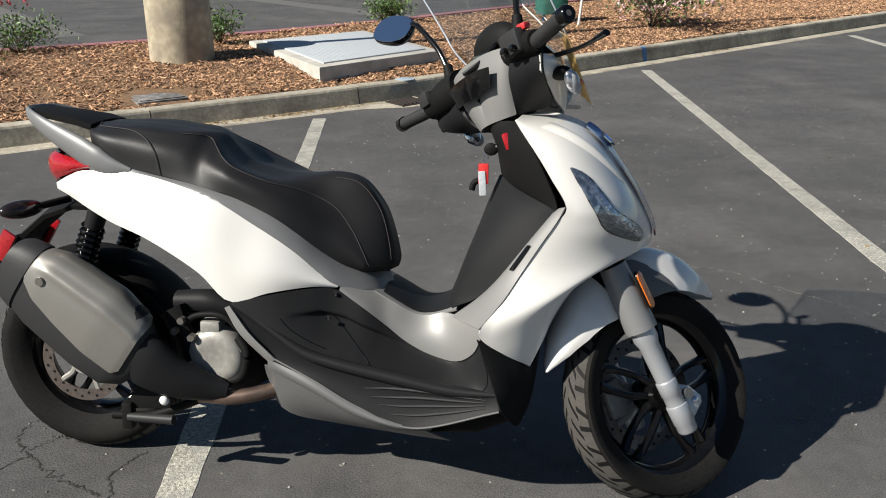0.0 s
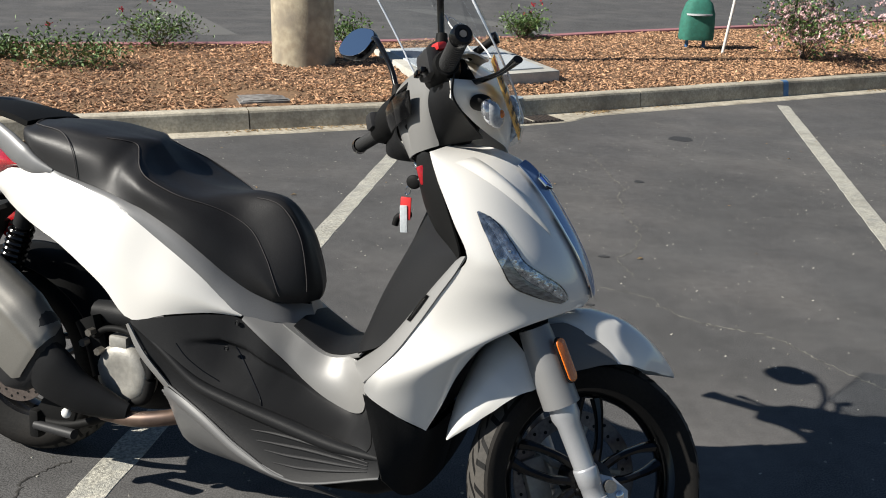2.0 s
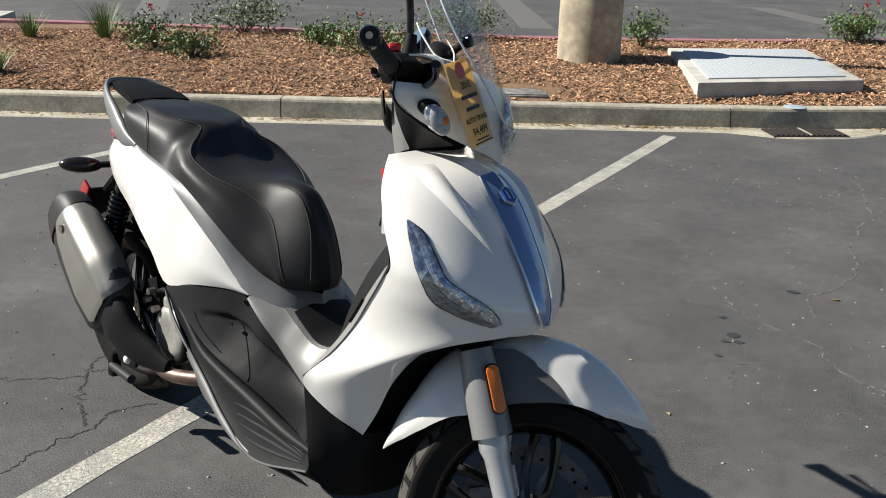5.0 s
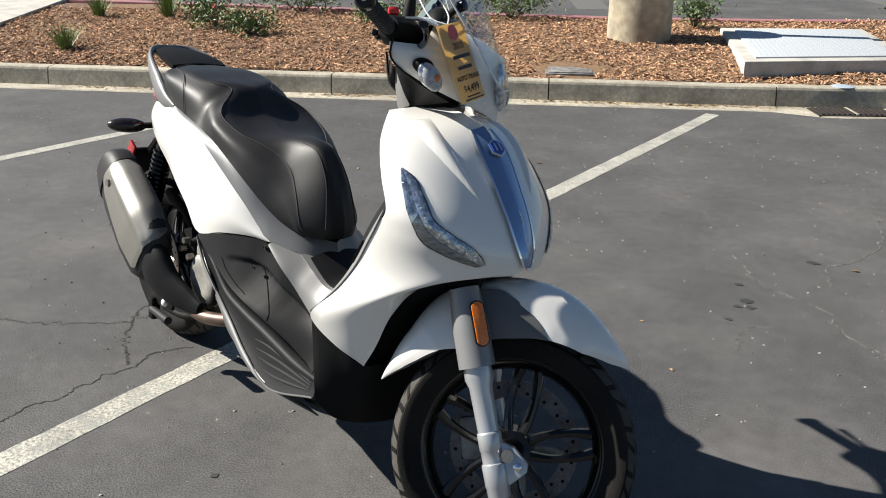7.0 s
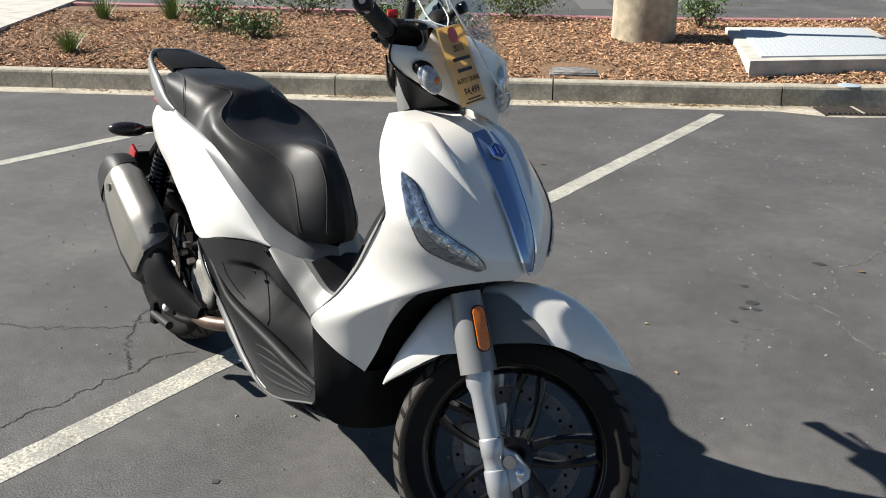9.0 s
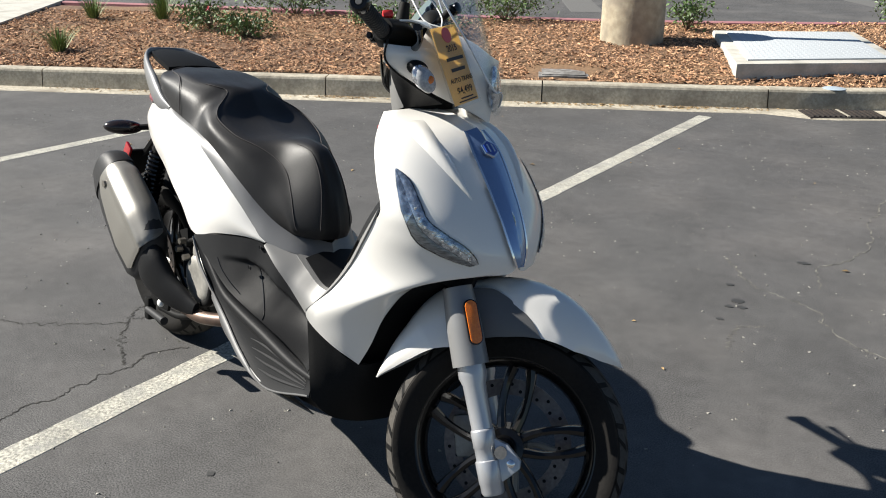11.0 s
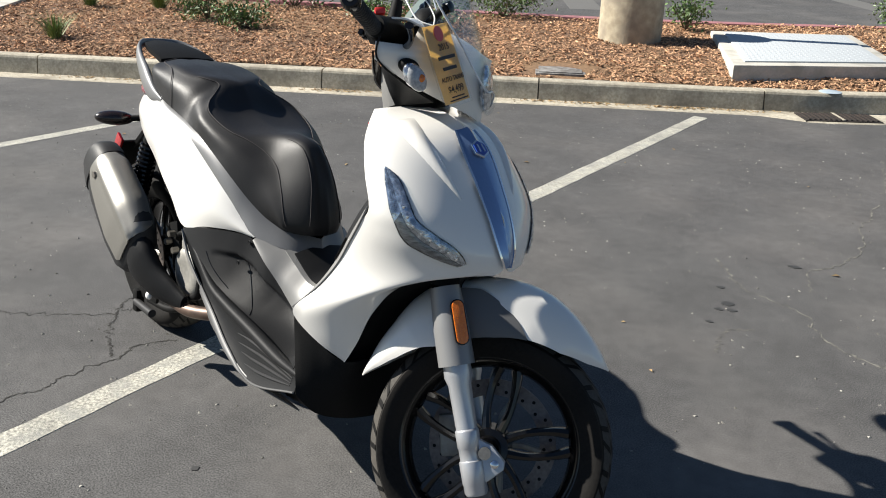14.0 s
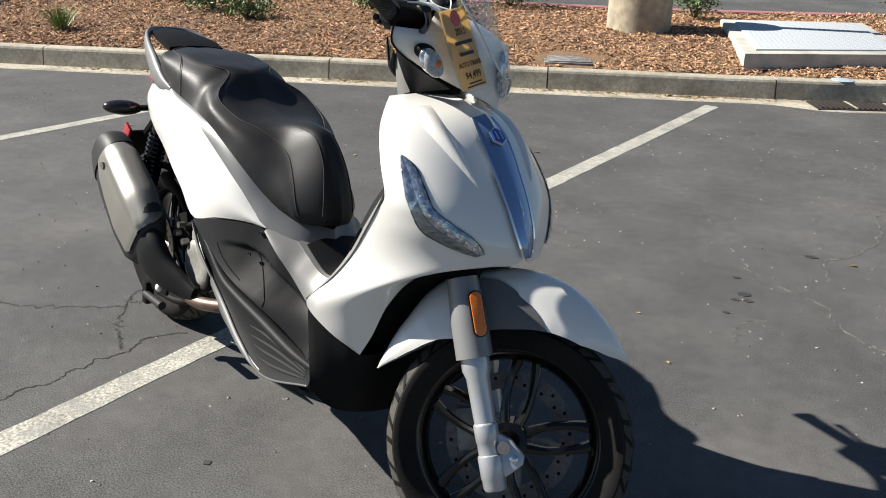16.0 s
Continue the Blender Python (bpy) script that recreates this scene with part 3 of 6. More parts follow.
# paler seams in the far roadway
for a, b in (((-3.36, 10.6), (-6.3, 16.5)), ((1.8, 11.5), (-1.0, 16.5)), ((-9.5, 9.2), (-13.5, 14.0))):
    stripe("road_seam", a, b, 0.50, "faintly paler patched band in the far roadway").data.materials[0] = SEAM


def pad(corners, top):
    """A utility vault: a thick concrete rim with a lid let into it."""
    th = tagged(new("utility_vault"), "low concrete utility vault with a grey lid in the mulch", "utility vault")
    cx, cy = sum(c[0] for c in corners) / 4, sum(c[1] for c in corners) / 4
    th.location = (cx, cy, 0.12)
    pts = [(x - cx, y - cy) for x, y in corners]
    part("rim", slab(pts, top - 0.12, None, 0.015), PADCON, th)
    lid = [(x * 0.84, y * 0.86) for x, y in pts]
    part("lid", slab(lid, 0.012, Matrix.Translation((0, 0, top - 0.12)), 0.004), LIDCON, th, "grey polymer lid with a raised tread")
    verts, faces = [], []
    a, b, c, d = (Vector((*q, top - 0.108)) for q in lid)
    for i in range(26):
        for k in range(34):
            q = a.lerp(b, 0.05 + 0.9 * i / 25).lerp(d.lerp(c, 0.05 + 0.9 * i / 25), 0.04 + 0.92 * k / 33)
            w, h = ((b - a) * 0.013, (d - a) * 0.004) if (i + k) % 2 else ((b - a) * 0.006, (d - a) * 0.008)
            n0 = len(verts)
            verts += [tuple(q - w - h), tuple(q + w - h), tuple(q + w + h), tuple(q - w + h)] + [tuple(q + e * 0.6 + f * 0.6 + Vector((0, 0, 0.0016))) for e, f in ((-w, -h), (w, -h), (w, h), (-w, h))]
            faces += [(n0 + 4, n0 + 5, n0 + 6, n0 + 7)] + [(n0 + e, n0 + (e + 1) % 4, n0 + 4 + (e + 1) % 4, n0 + 4 + e) for e in range(4)]
    tread = new("lid_tread", fast_mesh("lid_tread", verts, faces, LIDCON))
    tread.parent = th
    return th


pad([(-0.04, 5.05), (1.13, 5.87), (0.53, 7.75), (-0.72, 7.08)], 0.285)

pillar = tagged(new("lamp_post"), "weathered round concrete lamp post base with a steel pole", "lamp post")
pillar.location = (-1.31, 6.30, 0.15)
part("concrete_base", lathe([(0, 0.0), (0, 0.302), (0.3, 0.300), (0.9, 0.296), (0.925, 0.285), (0.93, 0.27), (0.93, 0.0)], (0, 0, 0), (0, 0, 1), 56), PILLAR, pillar, smooth=True)
part("base_plate", block(0, 0, 0.945, 0.34, 0.34, 0.03, 0.004), STEEL, pillar)
part("steel_pole", lathe([(0.96, 0.0), (0.96, 0.075), (6.5, 0.05), (6.5, 0.0)], (0, 0, 0), (0, 0, 1), 24), STEEL, pillar)

lid = tagged(new("utility_box"), "small grey concrete utility box sunk in mulch", "utility box")
lid.location = (-1.31, 4.57, 0.150)
lid.rotation_euler = (0, 0, radians(24))
part("lid_rim", block(0, 0, -0.01, 0.40, 0.32, 0.06, 0.006), OLDLID, lid)
part("lid_plate", block(0, 0, 0.022, 0.35, 0.27, 0.012, 0.004), OLDLID, lid)
cap = tagged(new("survey_disc"), "small round pale blue disc on the kerb top", "disc")
cap.location = (0.69, 5.11, 0.149)
part("disc", lathe([(0, 0), (0, 0.085), (0.003, 0.085), (0.005, 0.08), (0.005, 0)], (0, 0, 0), (0, 0, 1), 32), mat("pale_blue_enamel", (0.30, 0.38, 0.45), 0.6, color2=(0.40, 0.46, 0.50), scale=40), cap)


# ---- plants ----
def leaf_mesh(name, leaves, material, rnd):
    """Many small folded leaves; leaves: (place, size)."""
    verts, faces = [], []
    for c, s in leaves:
        m = Euler((rnd.uniform(-1.1, 1.1), rnd.uniform(-1.1, 1.1), rnd.uniform(0, 6.283))).to_matrix()
        b = len(verts)
        for p in ((-1, 0, 0), (-0.2, 0.42, 0.12), (1, 0, -0.1), (-0.2, -0.42, 0.12), (0.1, 0, -0.05)):
            verts.append(tuple(Vector(c) + m @ (Vector(p) * s)))
        faces += [(b, b + 4, b + 1), (b + 1, b + 4, b + 2), (b + 2, b + 4, b + 3), (b + 3, b + 4, b)]
    return fast_mesh(name, verts, faces, material)


def shrub(x, y, wide, high, seed, label, petals=None, n_petals=0, n=900, leaf=0.022, sparse=0.0, category="shrub"):
    """A bush: branching stems with leaves gathered round their outer ends."""
    r = random.Random(seed)
    th = tagged(new("shrub"), label, category, group="shrubs in the planting bed")
    th.location = (x, y, bed_height(x, y) - 0.02)
    stems = bmesh.new()
    ends = []
    for k in range(16):
        a, t = r.uniform(0, 6.283), r.random() ** 0.6
        e = Vector((math.cos(a) * wide / 2 * t, math.sin(a) * wide / 2 * t, high * r.uniform(0.55, 1.0) * (1 - 0.35 * t)))
        mid = e * 0.5 + Vector((0, 0, high * 0.1))
        seg = tube([(0, 0, 0), mid, e], [0.006, 0.004, 0.002], n=5, steps=6)
        tmp = bpy.data.meshes.new("t")
        seg.to_mesh(tmp)
        seg.free()
        stems.from_mesh(tmp)
        bpy.data.meshes.remove(tmp)
        ends += [mid.lerp(e, f) for f in (0.15, 0.5, 0.8, 1.0)]
    part("twig", stems, STEM, th)
    cl = [(q + Vector((r.gauss(0, 1), r.gauss(0, 1), r.gauss(0, 0.8))) * (0.085 + sparse) * (wide + high) / 1.2, leaf * r.uniform(0.6, 1.3)) for q in (r.choice(ends) for _ in range(n))]
    cl = [(Vector((q.x, q.y, max(q.z, 0.02))), s) for q, s in cl]
    ob = new("foliage", leaf_mesh("foliage", cl, LEAF, r))
    ob.parent = th
    if petals:
        tops = sorted(cl, key=lambda q: -(q[0].z + 0.6 * q[0].length))[: max(n_petals * 2, 10)]
        fl = []
        tops = cl if n_petals > 100 else tops
        for q, _ in r.sample(tops, min(n_petals, len(tops))):
            fl += [(q + Vector((r.gauss(0, 0.012), r.gauss(0, 0.012), r.gauss(0.02, 0.012))), 0.020) for _ in range(11)]
        ob = new("blossom", leaf_mesh("blossom", fl, petals, r))
        ob.parent = th
        ob["label"] = "clusters of blossoms"
    return th


def tuft(x, y, wide, high, seed, label):
    """A clump of long arching grass blades."""
    r = random.Random(seed)
    th = tagged(new("grass_tuft"), label, "ornamental grass", group="grass tufts in the planting bed")
    th.location = (x, y, bed_height(x, y) - 0.01)
    verts, faces = [], []
    for k in range(190):
        a, out, h = r.uniform(0, 6.283), r.random() * wide / 2, high * r.uniform(0.5, 1.0)
        d = Vector((math.cos(a), math.sin(a), 0))
        s = Vector((-d.y, d.x, 0)) * 0.004
        p0 = d * 0.05 * r.random()
        b = len(verts)
        for f, lift in ((0, 0), (0.45, 0.62), (0.8, 0.93), (1.0, 0.97)):
            c = p0 + d * out * f + Vector((0, 0, h * lift))
            ww = s * (1 - f * 0.85)
            verts += [tuple(c - ww), tuple(c + ww)]
        faces += [(b + i, b + i + 1, b + i + 3, b + i + 2) for i in (0, 2, 4)]
    ob = new("foliage", fast_mesh("foliage", verts, faces, GRASS))
    ob.parent = th
    return th


ROSE = "leafy green rose bush with a few red blooms in mulch"
for x, y, w, h, sd, red in ((-5.35, 6.25, 1.0, 0.45, 1, 4), (-3.35, 5.55, 1.0, 0.33, 2, 1), (-3.0, 7.05, 0.85, 0.42, 3, 5), (-1.05, 7.35, 0.5, 0.42, 4, 0), (0.88, 9.0, 0.62, 0.42, 5, 2),
                           (-5.35, 4.85, 0.7, 0.36, 6, 2), (-4.65, 4.55, 0.6, 0.30, 7, 1), (-4.1, 5.9, 0.5, 0.25, 8, 0), (0.95, 9.2, 0.5, 0.3, 9, 2)):
    shrub(x, y, w, h, sd, ROSE if red else "low leafy green shrub in mulch", REDPETAL if red else None, red, n=int(1350 * w), leaf=0.024, sparse=0.01)
shrub(4.05, 8.05, 1.45, 0.75, 21, "dense rounded shrub covered with pale pink blossoms", PETAL, 420, n=2600, leaf=0.026, category="flowering shrub")
for x, y, w, h, sd in ((-7.0, 4.75, 0.5, 0.30, 31), (-5.6, 3.15, 0.5, 0.24, 32), (-6.25, 5.05, 0.8, 0.42, 33)):
    tuft(x, y, w, h, sd, "clump of long green grass blades in mulch")

# canvas-covered valve and a leaning stake
cover = tagged(new("valve_cover"), "green canvas bag tied over a standing pipe valve", "valve cover")
cover.location = (2.95, 8.62, bed_height(2.95, 8.62))
rows = [ring(Vector((0, 0, z)), Vector((1, 0, 0)), Vector((0, 1, 0)), a, b, 28, 0.6) for z, a, b in ((0.10, 0.195, 0.14), (0.14, 0.20, 0.145), (0.30, 0.195, 0.14), (0.40, 0.19, 0.135), (0.52, 0.15, 0.11), (0.60, 0.07, 0.06), (0.62, 0.02, 0.02))]
rows = [[p + Vector((0.012 * noise.noise(p * 14), 0.012 * noise.noise(p * 14 + Vector((5, 0, 0))), 0)) for p in r] for r in rows]
part("canvas_bag", grid(rows, close_v=True, caps=True), CANVAS, cover)
part("strap", lathe([(0.385, 0.0), (0.385, 0.185), (0.405, 0.185), (0.405, 0.0)], (0, 0, 0), (0, 0, 1), 28), LIDCON, cover, "pale strap")
for x in (-0.10, 0.10):
    part("pipe_leg", tube([(x, 0, -0.05), (x, 0, 0.2)], 0.02, steps=4), BLUEMARK, cover)
stake = tagged(new("marker_stake"), "thin leaning white marker stake in the mulch", "stake")
stake.location = (3.18, 8.22, bed_height(3.18, 8.22) - 0.05)
part("shaft", tube([(0, 0, 0), (0.13, 0.02, 1.1)], 0.017, steps=6), WHITEPOST, stake)
# ---- scooter ----
scooter = tagged(new("motor_scooter"), "pearl white motor scooter leaning on its side stand, bars turned", "scooter")
scooter.matrix_world = pose(-0.81, -0.2534, 0, 0, 0, -17.8) @ pose(0, 0, 0, -6.5, 0, 0)
RAKE = radians(32.25)
STEM_AXIS = Vector((-math.sin(RAKE), 0, math.cos(RAKE)))
PIVOT = Vector((1.439, 0, 0.5))
STEER = Matrix.Translation(PIVOT) @ Matrix.Rotation(radians(40.5), 4, STEM_AXIS) @ Matrix.Translation(-PIVOT)
SIDES = (False, True)


def flip(pts, mirror):
    return [(x, -y, z) for x, y, z in pts] if mirror else pts


# body panels
from mathutils.bvhtree import BVHTree

W_TOP = [(-0.014, -0.106, 0.783), (0.034, -0.124, 0.806), (0.100, -0.146, 0.825), (0.255, -0.165, 0.822), (0.395, -0.180, 0.790), (0.470, -0.186, 0.762), (0.548, -0.181, 0.713), (0.613, -0.177, 0.672), (0.663, -0.168, 0.633), (0.712, -0.156, 0.585), (0.758, -0.146, 0.550)]
W_BOT = [(-0.010, -0.110, 0.768), (0.040, -0.135, 0.754), (0.100, -0.160, 0.730), (0.170, -0.175, 0.698), (0.262, -0.194, 0.668), (0.348, -0.212, 0.630), (0.425, -0.220, 0.583), (0.498, -0.220, 0.517), (0.595, -0.206, 0.540), (0.690, -0.172, 0.551), (0.755, -0.147, 0.546)]
T_TOP = [(0.16, -0.118, 0.876), (0.255, -0.146, 0.832), (0.40, -0.155, 0.808), (0.50, -0.162, 0.780), (0.59, -0.160, 0.738), (0.66, -0.148, 0.690), (0.71, -0.128, 0.645), (0.76, -0.104, 0.606), (0.815, -0.068, 0.575), (0.862, 0.0, 0.556)]
T_BOT = [(0.16, -0.145, 0.832), (0.255, -0.166, 0.820), (0.395, -0.181, 0.788), (0.470, -0.187, 0.760), (0.548, -0.182, 0.711), (0.613, -0.178, 0.670), (0.663, -0.169, 0.631), (0.712, -0.157, 0.583), (0.762, -0.146, 0.549), (0.850, -0.085, 0.528), (0.875, 0.0, 0.520)]
B_TOP = [(0.500, -0.221, 0.513), (0.598, -0.207, 0.536), (0.692, -0.173, 0.547), (0.757, -0.150, 0.541), (0.819, -0.152, 0.497), (0.847, -0.147, 0.475), (0.881, -0.136, 0.444), (0.922, -0.129, 0.410), (0.972, -0.132, 0.384), (1.025, -0.140, 0.370), (1.058, -0.150, 0.370), (1.087, -0.170, 0.385), (1.116, -0.220, 0.423), (1.134, -0.258, 0.468)]
B_BOT = [(0.505, -0.219, 0.500), (0.548, -0.219, 0.437), (0.600, -0.215, 0.372), (0.716, -0.235, 0.325), (0.832, -0.255, 0.272), (0.976, -0.275, 0.236), (1.184, -0.290, 0.300)]
B_MID = [(0.507, -0.223, 0.507), (0.600, -0.228, 0.452), (0.690, -0.236, 0.398), (0.780, -0.240, 0.374), (0.920, -0.245, 0.350), (1.060, -0.258, 0.332), (1.178, -0.275, 0.335)]
R_BOT = [(0.585, -0.208, 0.340), (0.700, -0.232, 0.300), (0.820, -0.251, 0.250), (0.935, -0.262, 0.227), (1.015, -0.257, 0.228)]
R_TOP = [(0.588, -0.211, 0.368), (0.716, -0.236, 0.326), (0.832, -0.257, 0.274), (0.940, -0.268, 0.243), (1.020, -0.262, 0.236)]
U_TOP = [(0.50, -0.221, 0.508), (0.546, -0.222, 0.440), (0.612, -0.217, 0.372)]
U_BOT = [(0.480, -0.205, 0.497), (0.520, -0.206, 0.428), (0.590, -0.205, 0.360)]
K_TOP = [(0.578, -0.202, 0.350), (0.690, -0.226, 0.305), (0.820, -0.246, 0.252), (0.930, -0.256, 0.228), (1.000, -0.250, 0.226)]
K_BOT = [(0.560, -0.140, 0.300), (0.610, -0.150, 0.208), (0.76, -0.155, 0.184), (1.05, -0.170, 0.166)]
F_TOP = [(0.762, -0.146, 0.546), (0.852, -0.086, 0.522), (0.895, -0.097, 0.496), (0.946, -0.096, 0.471), (0.985, -0.098, 0.470), (1.025, -0.108, 0.483), (1.076, -0.155, 0.490), (1.112, -0.212, 0.498), (1.138, -0.266, 0.505)]
F_BOT = [(0.762, -0.152, 0.540), (0.821, -0.154, 0.499), (0.849, -0.149, 0.477), (0.883, -0.138, 0.446), (0.924, -0.131, 0.412), (0.974, -0.134, 0.386), (1.027, -0.142, 0.372), (1.060, -0.153, 0.372), (1.089, -0.173, 0.387), (1.118, -0.223, 0.425), (1.136, -0.262, 0.470)]
S_FRONT = [(1.205, 0, 0.984), (1.30, 0, 0.980), (1.376, 0, 0.946), (1.430, 0, 0.877), (1.490, 0, 0.790), (1.529, 0, 0.712), (1.531, -0.014, 0.672),
           (1.508, -0.070, 0.665), (1.454, -0.122, 0.656), (1.376, -0.160, 0.615), (1.312, -0.178, 0.531), (1.274, -0.186, 0.442), (1.248, -0.196, 0.386)]
S_REAR = [(1.192, -0.128, 0.974), (1.214, -0.158, 0.947), (1.244, -0.191, 0.912), (1.285, -0.215, 0.850), (1.322, -0.227, 0.788), (1.302, -0.226, 0.750), (1.267, -0.222, 0.695),
          (1.225, -0.222, 0.625), (1.185, -0.242, 0.560), (1.138, -0.270, 0.504), (1.136, -0.264, 0.470), (1.192, -0.238, 0.426), (1.246, -0.198, 0.388)]


def shield_corner(p, q):
    k = min(1.0, max(0.0, (p.z - 0.40) / 0.30))
    return Vector((q.x + (p.x - q.x) * (0.55 + 0.45 * k), p.y + (q.y - p.y) * (0.85 + 0.15 * k), (p.z + q.z) / 2))


# raised ribs fanning over the foot plate, as (x, z)
RIBS = [[(1.140, 0.326), (1.080, 0.331), (1.010, 0.337), (0.955, 0.340), (0.890, 0.338)], [(1.150, 0.322), (1.080, 0.322), (0.994, 0.325), (0.913, 0.324), (0.845, 0.318)],
        [(1.150, 0.316), (1.082, 0.311), (0.996, 0.308), (0.930, 0.303), (0.860, 0.298)], [(1.150, 0.310), (1.083, 0.299), (0.998, 0.289), (0.940, 0.283), (0.885, 0.282)],
        [(1.150, 0.304), (1.084, 0.287), (1.040, 0.277), (0.980, 0.266), (0.915, 0.262)]]
# the hollow in the lower panel: its outline from the rear tip along the upper lip, and back along the lower edge, as (x, z)
POCKET_UP = [(0.622, 0.484), (0.66, 0.492), (0.72, 0.494), (0.78, 0.478), (0.86, 0.440), (0.95, 0.396), (1.05, 0.372), (1.12, 0.372)]
POCKET_LOW = [(0.622, 0.484), (0.66, 0.452), (0.72, 0.415), (0.78, 0.390), (0.86, 0.365), (0.95, 0.352), (1.05, 0.345), (1.12, 0.348)]


def foot_corner(p, q):
    """The inner foot of the hollow above the foot plate, deepest at the waist."""
    k = min(1.0, max(0.0, (p.x - 0.62) / 0.20)) * min(1.0, max(0.0, (1.165 - p.x) / 0.08))
    c = Vector(((p.x + q.x) / 2, p.y - 0.018, q.z - 0.018))
    return p.lerp(q, 0.5).lerp(c, k)


def pocketed(bm, mirror):
    """Presses the leaf-shaped hollow into the panel, then gives it thickness."""
    up, low = np.array(POCKET_UP), np.array(POCKET_LOW)
    for v in bm.verts:
        x, z = v.co.x, v.co.z
        if 0.622 < x < 1.12:
            hi, lo = float(np.interp(x, up[:, 0], up[:, 1])), float(np.interp(x, low[:, 0], low[:, 1]))
            near = min(1.0, max(0.0, (hi - z) / 0.013)) * min(1.0, max(0.0, (z - lo) / 0.075)) * min(1.0, (x - 0.622) / 0.02) * min(1.0, (1.12 - x) / 0.30)
            v.co.y += 0.014 * near * near * (3 - 2 * near)
        if mirror:
            v.co.y *= -1
    return thicken(bm, 0.004)


for mi in SIDES:
    part("rear_panel", patch(W_TOP, W_BOT, 40, 12, (0, -0.016, 0), mirror=mi), PEARL, scooter, "pearl white rear side panel")
    part("seat_trim", patch(T_TOP, T_BOT, 36, 6, (0, -0.006, 0), mirror=mi), TRIMG, scooter, "silver-grey trim under the seat")
    low = part("lower_panel", pocketed(patch(B_TOP, B_MID, 110, 44, round_to=foot_corner, blend=0.85, thick=0), mi), BLACKP, scooter, "textured black lower side panel with a recessed hatch")
    hull = BVHTree.FromPolygons([v.co for v in low.data.vertices], [p.vertices for p in low.data.polygons])
    sd = 1 if mi else -1
    # dark lines on the panel; the third follows the hollow's lower edge
    for line, wide in (([(0.750, 0.474), (0.785, 0.436), (0.830, 0.388), (0.852, 0.366)], 0.0016), ([(1.135, 0.430), (1.150, 0.395), (1.152, 0.360), (1.142, 0.342)], 0.0014),
                       ([(0.626, 0.478), (0.655, 0.450), (0.70, 0.422), (0.74, 0.404)], 0.0014)):
        hits = [hull.ray_cast(Vector((p.x, sd * 0.5, p.z)), Vector((0, -sd, 0)))[0] for p in spline([(x, 0, z) for x, z in line], 14)]
        part("panel_joint", tube([p for p in hits if p], wide, n=6, steps=30), GLOSSB, low, "dark line along the hatch joint and the hollow's edge")
    fp = part("foot_plate", patch(B_MID, B_BOT, 40, 10, (0, 0.012, 0), 0.8, mirror=mi), BLACKP, scooter, "black rubber foot plate")
    part("panel_ridge", tube(flip([(x, y + 0.007, z) for x, y, z in B_MID], mi), [0.003, 0.010, 0.015, 0.017, 0.018, 0.016, 0.008], n=18, steps=60, flat=0.9), BLACKP, fp)
    skin = BVHTree.FromPolygons([v.co for v in fp.data.vertices], [p.vertices for p in fp.data.polygons])
    # ribs greyer than the plate: their highlights are put into the colour
    for line in RIBS:
        hits = [skin.ray_cast(Vector((p.x, sd * 0.5, p.z)), Vector((0, -sd, 0)))[0] for p in spline([(x, 0, z) for x, z in line], 14)]
        part("foot_rib", tube([p + Vector((0, sd * 0.001, 0)) for p in hits if p], [0.0010, 0.0034, 0.0040, 0.0034, 0.0010], n=8, steps=26), DARKGREY, fp)
    # added grey line that stands in for the highlight on the plate's edge
    part("plate_piping", tube(flip([(x, y - 0.002, z + 0.003) for x, y, z in B_BOT[2:]], mi), 0.0026, n=8, steps=40), TITAN, fp, "grey line drawn as the edge's highlight")
    for x, y, z in ((0.753, -0.160, 0.533), (0.741, -0.185, 0.476)):
        part("panel_screw", lathe([(0.0, 0.0), (0.0, 0.002), (0.0015, 0.0025), (0.0015, 0.0045), (-0.0005, 0.005), (0.003, 0.006)], (x, -y if mi else y, z), (0, -1 if mi else 1, 0), 16), DARKGREY, scooter)
    part("side_rail", patch(R_TOP, R_BOT, 36, 6, (0, -0.010, 0), mirror=mi), TITAN, scooter, "silver-grey lower side rail")
    part("upper_rail", patch(U_TOP, U_BOT, 14, 5, (0, -0.006, 0), mirror=mi), SILVER, scooter, "short silver rail end")
    part("belly_panel", patch(K_TOP, K_BOT, 24, 6, (0, -0.012, 0), mirror=mi), TITAN, scooter, "dark grey belly panel")
    part("footwell_side", patch(F_TOP, F_BOT, 30, 10, (0, -0.010, 0.0), mirror=mi), SILVER, scooter, "silver footwell side")
shield_meshes = []
for mi in SIDES:
    ob = part("leg_shield", patch(S_FRONT, S_REAR, 90, 26, mirror=mi, round_to=shield_corner, blend=0.9, breaks=(4, 6, 9), ease=16, full=lambda p: 1.0 - 0.12 * min(1.0, max(0.0, (p.z - 0.66) / 0.06))), PEARL, scooter, "pearl white front leg shield")
    shield_meshes.append(ob)
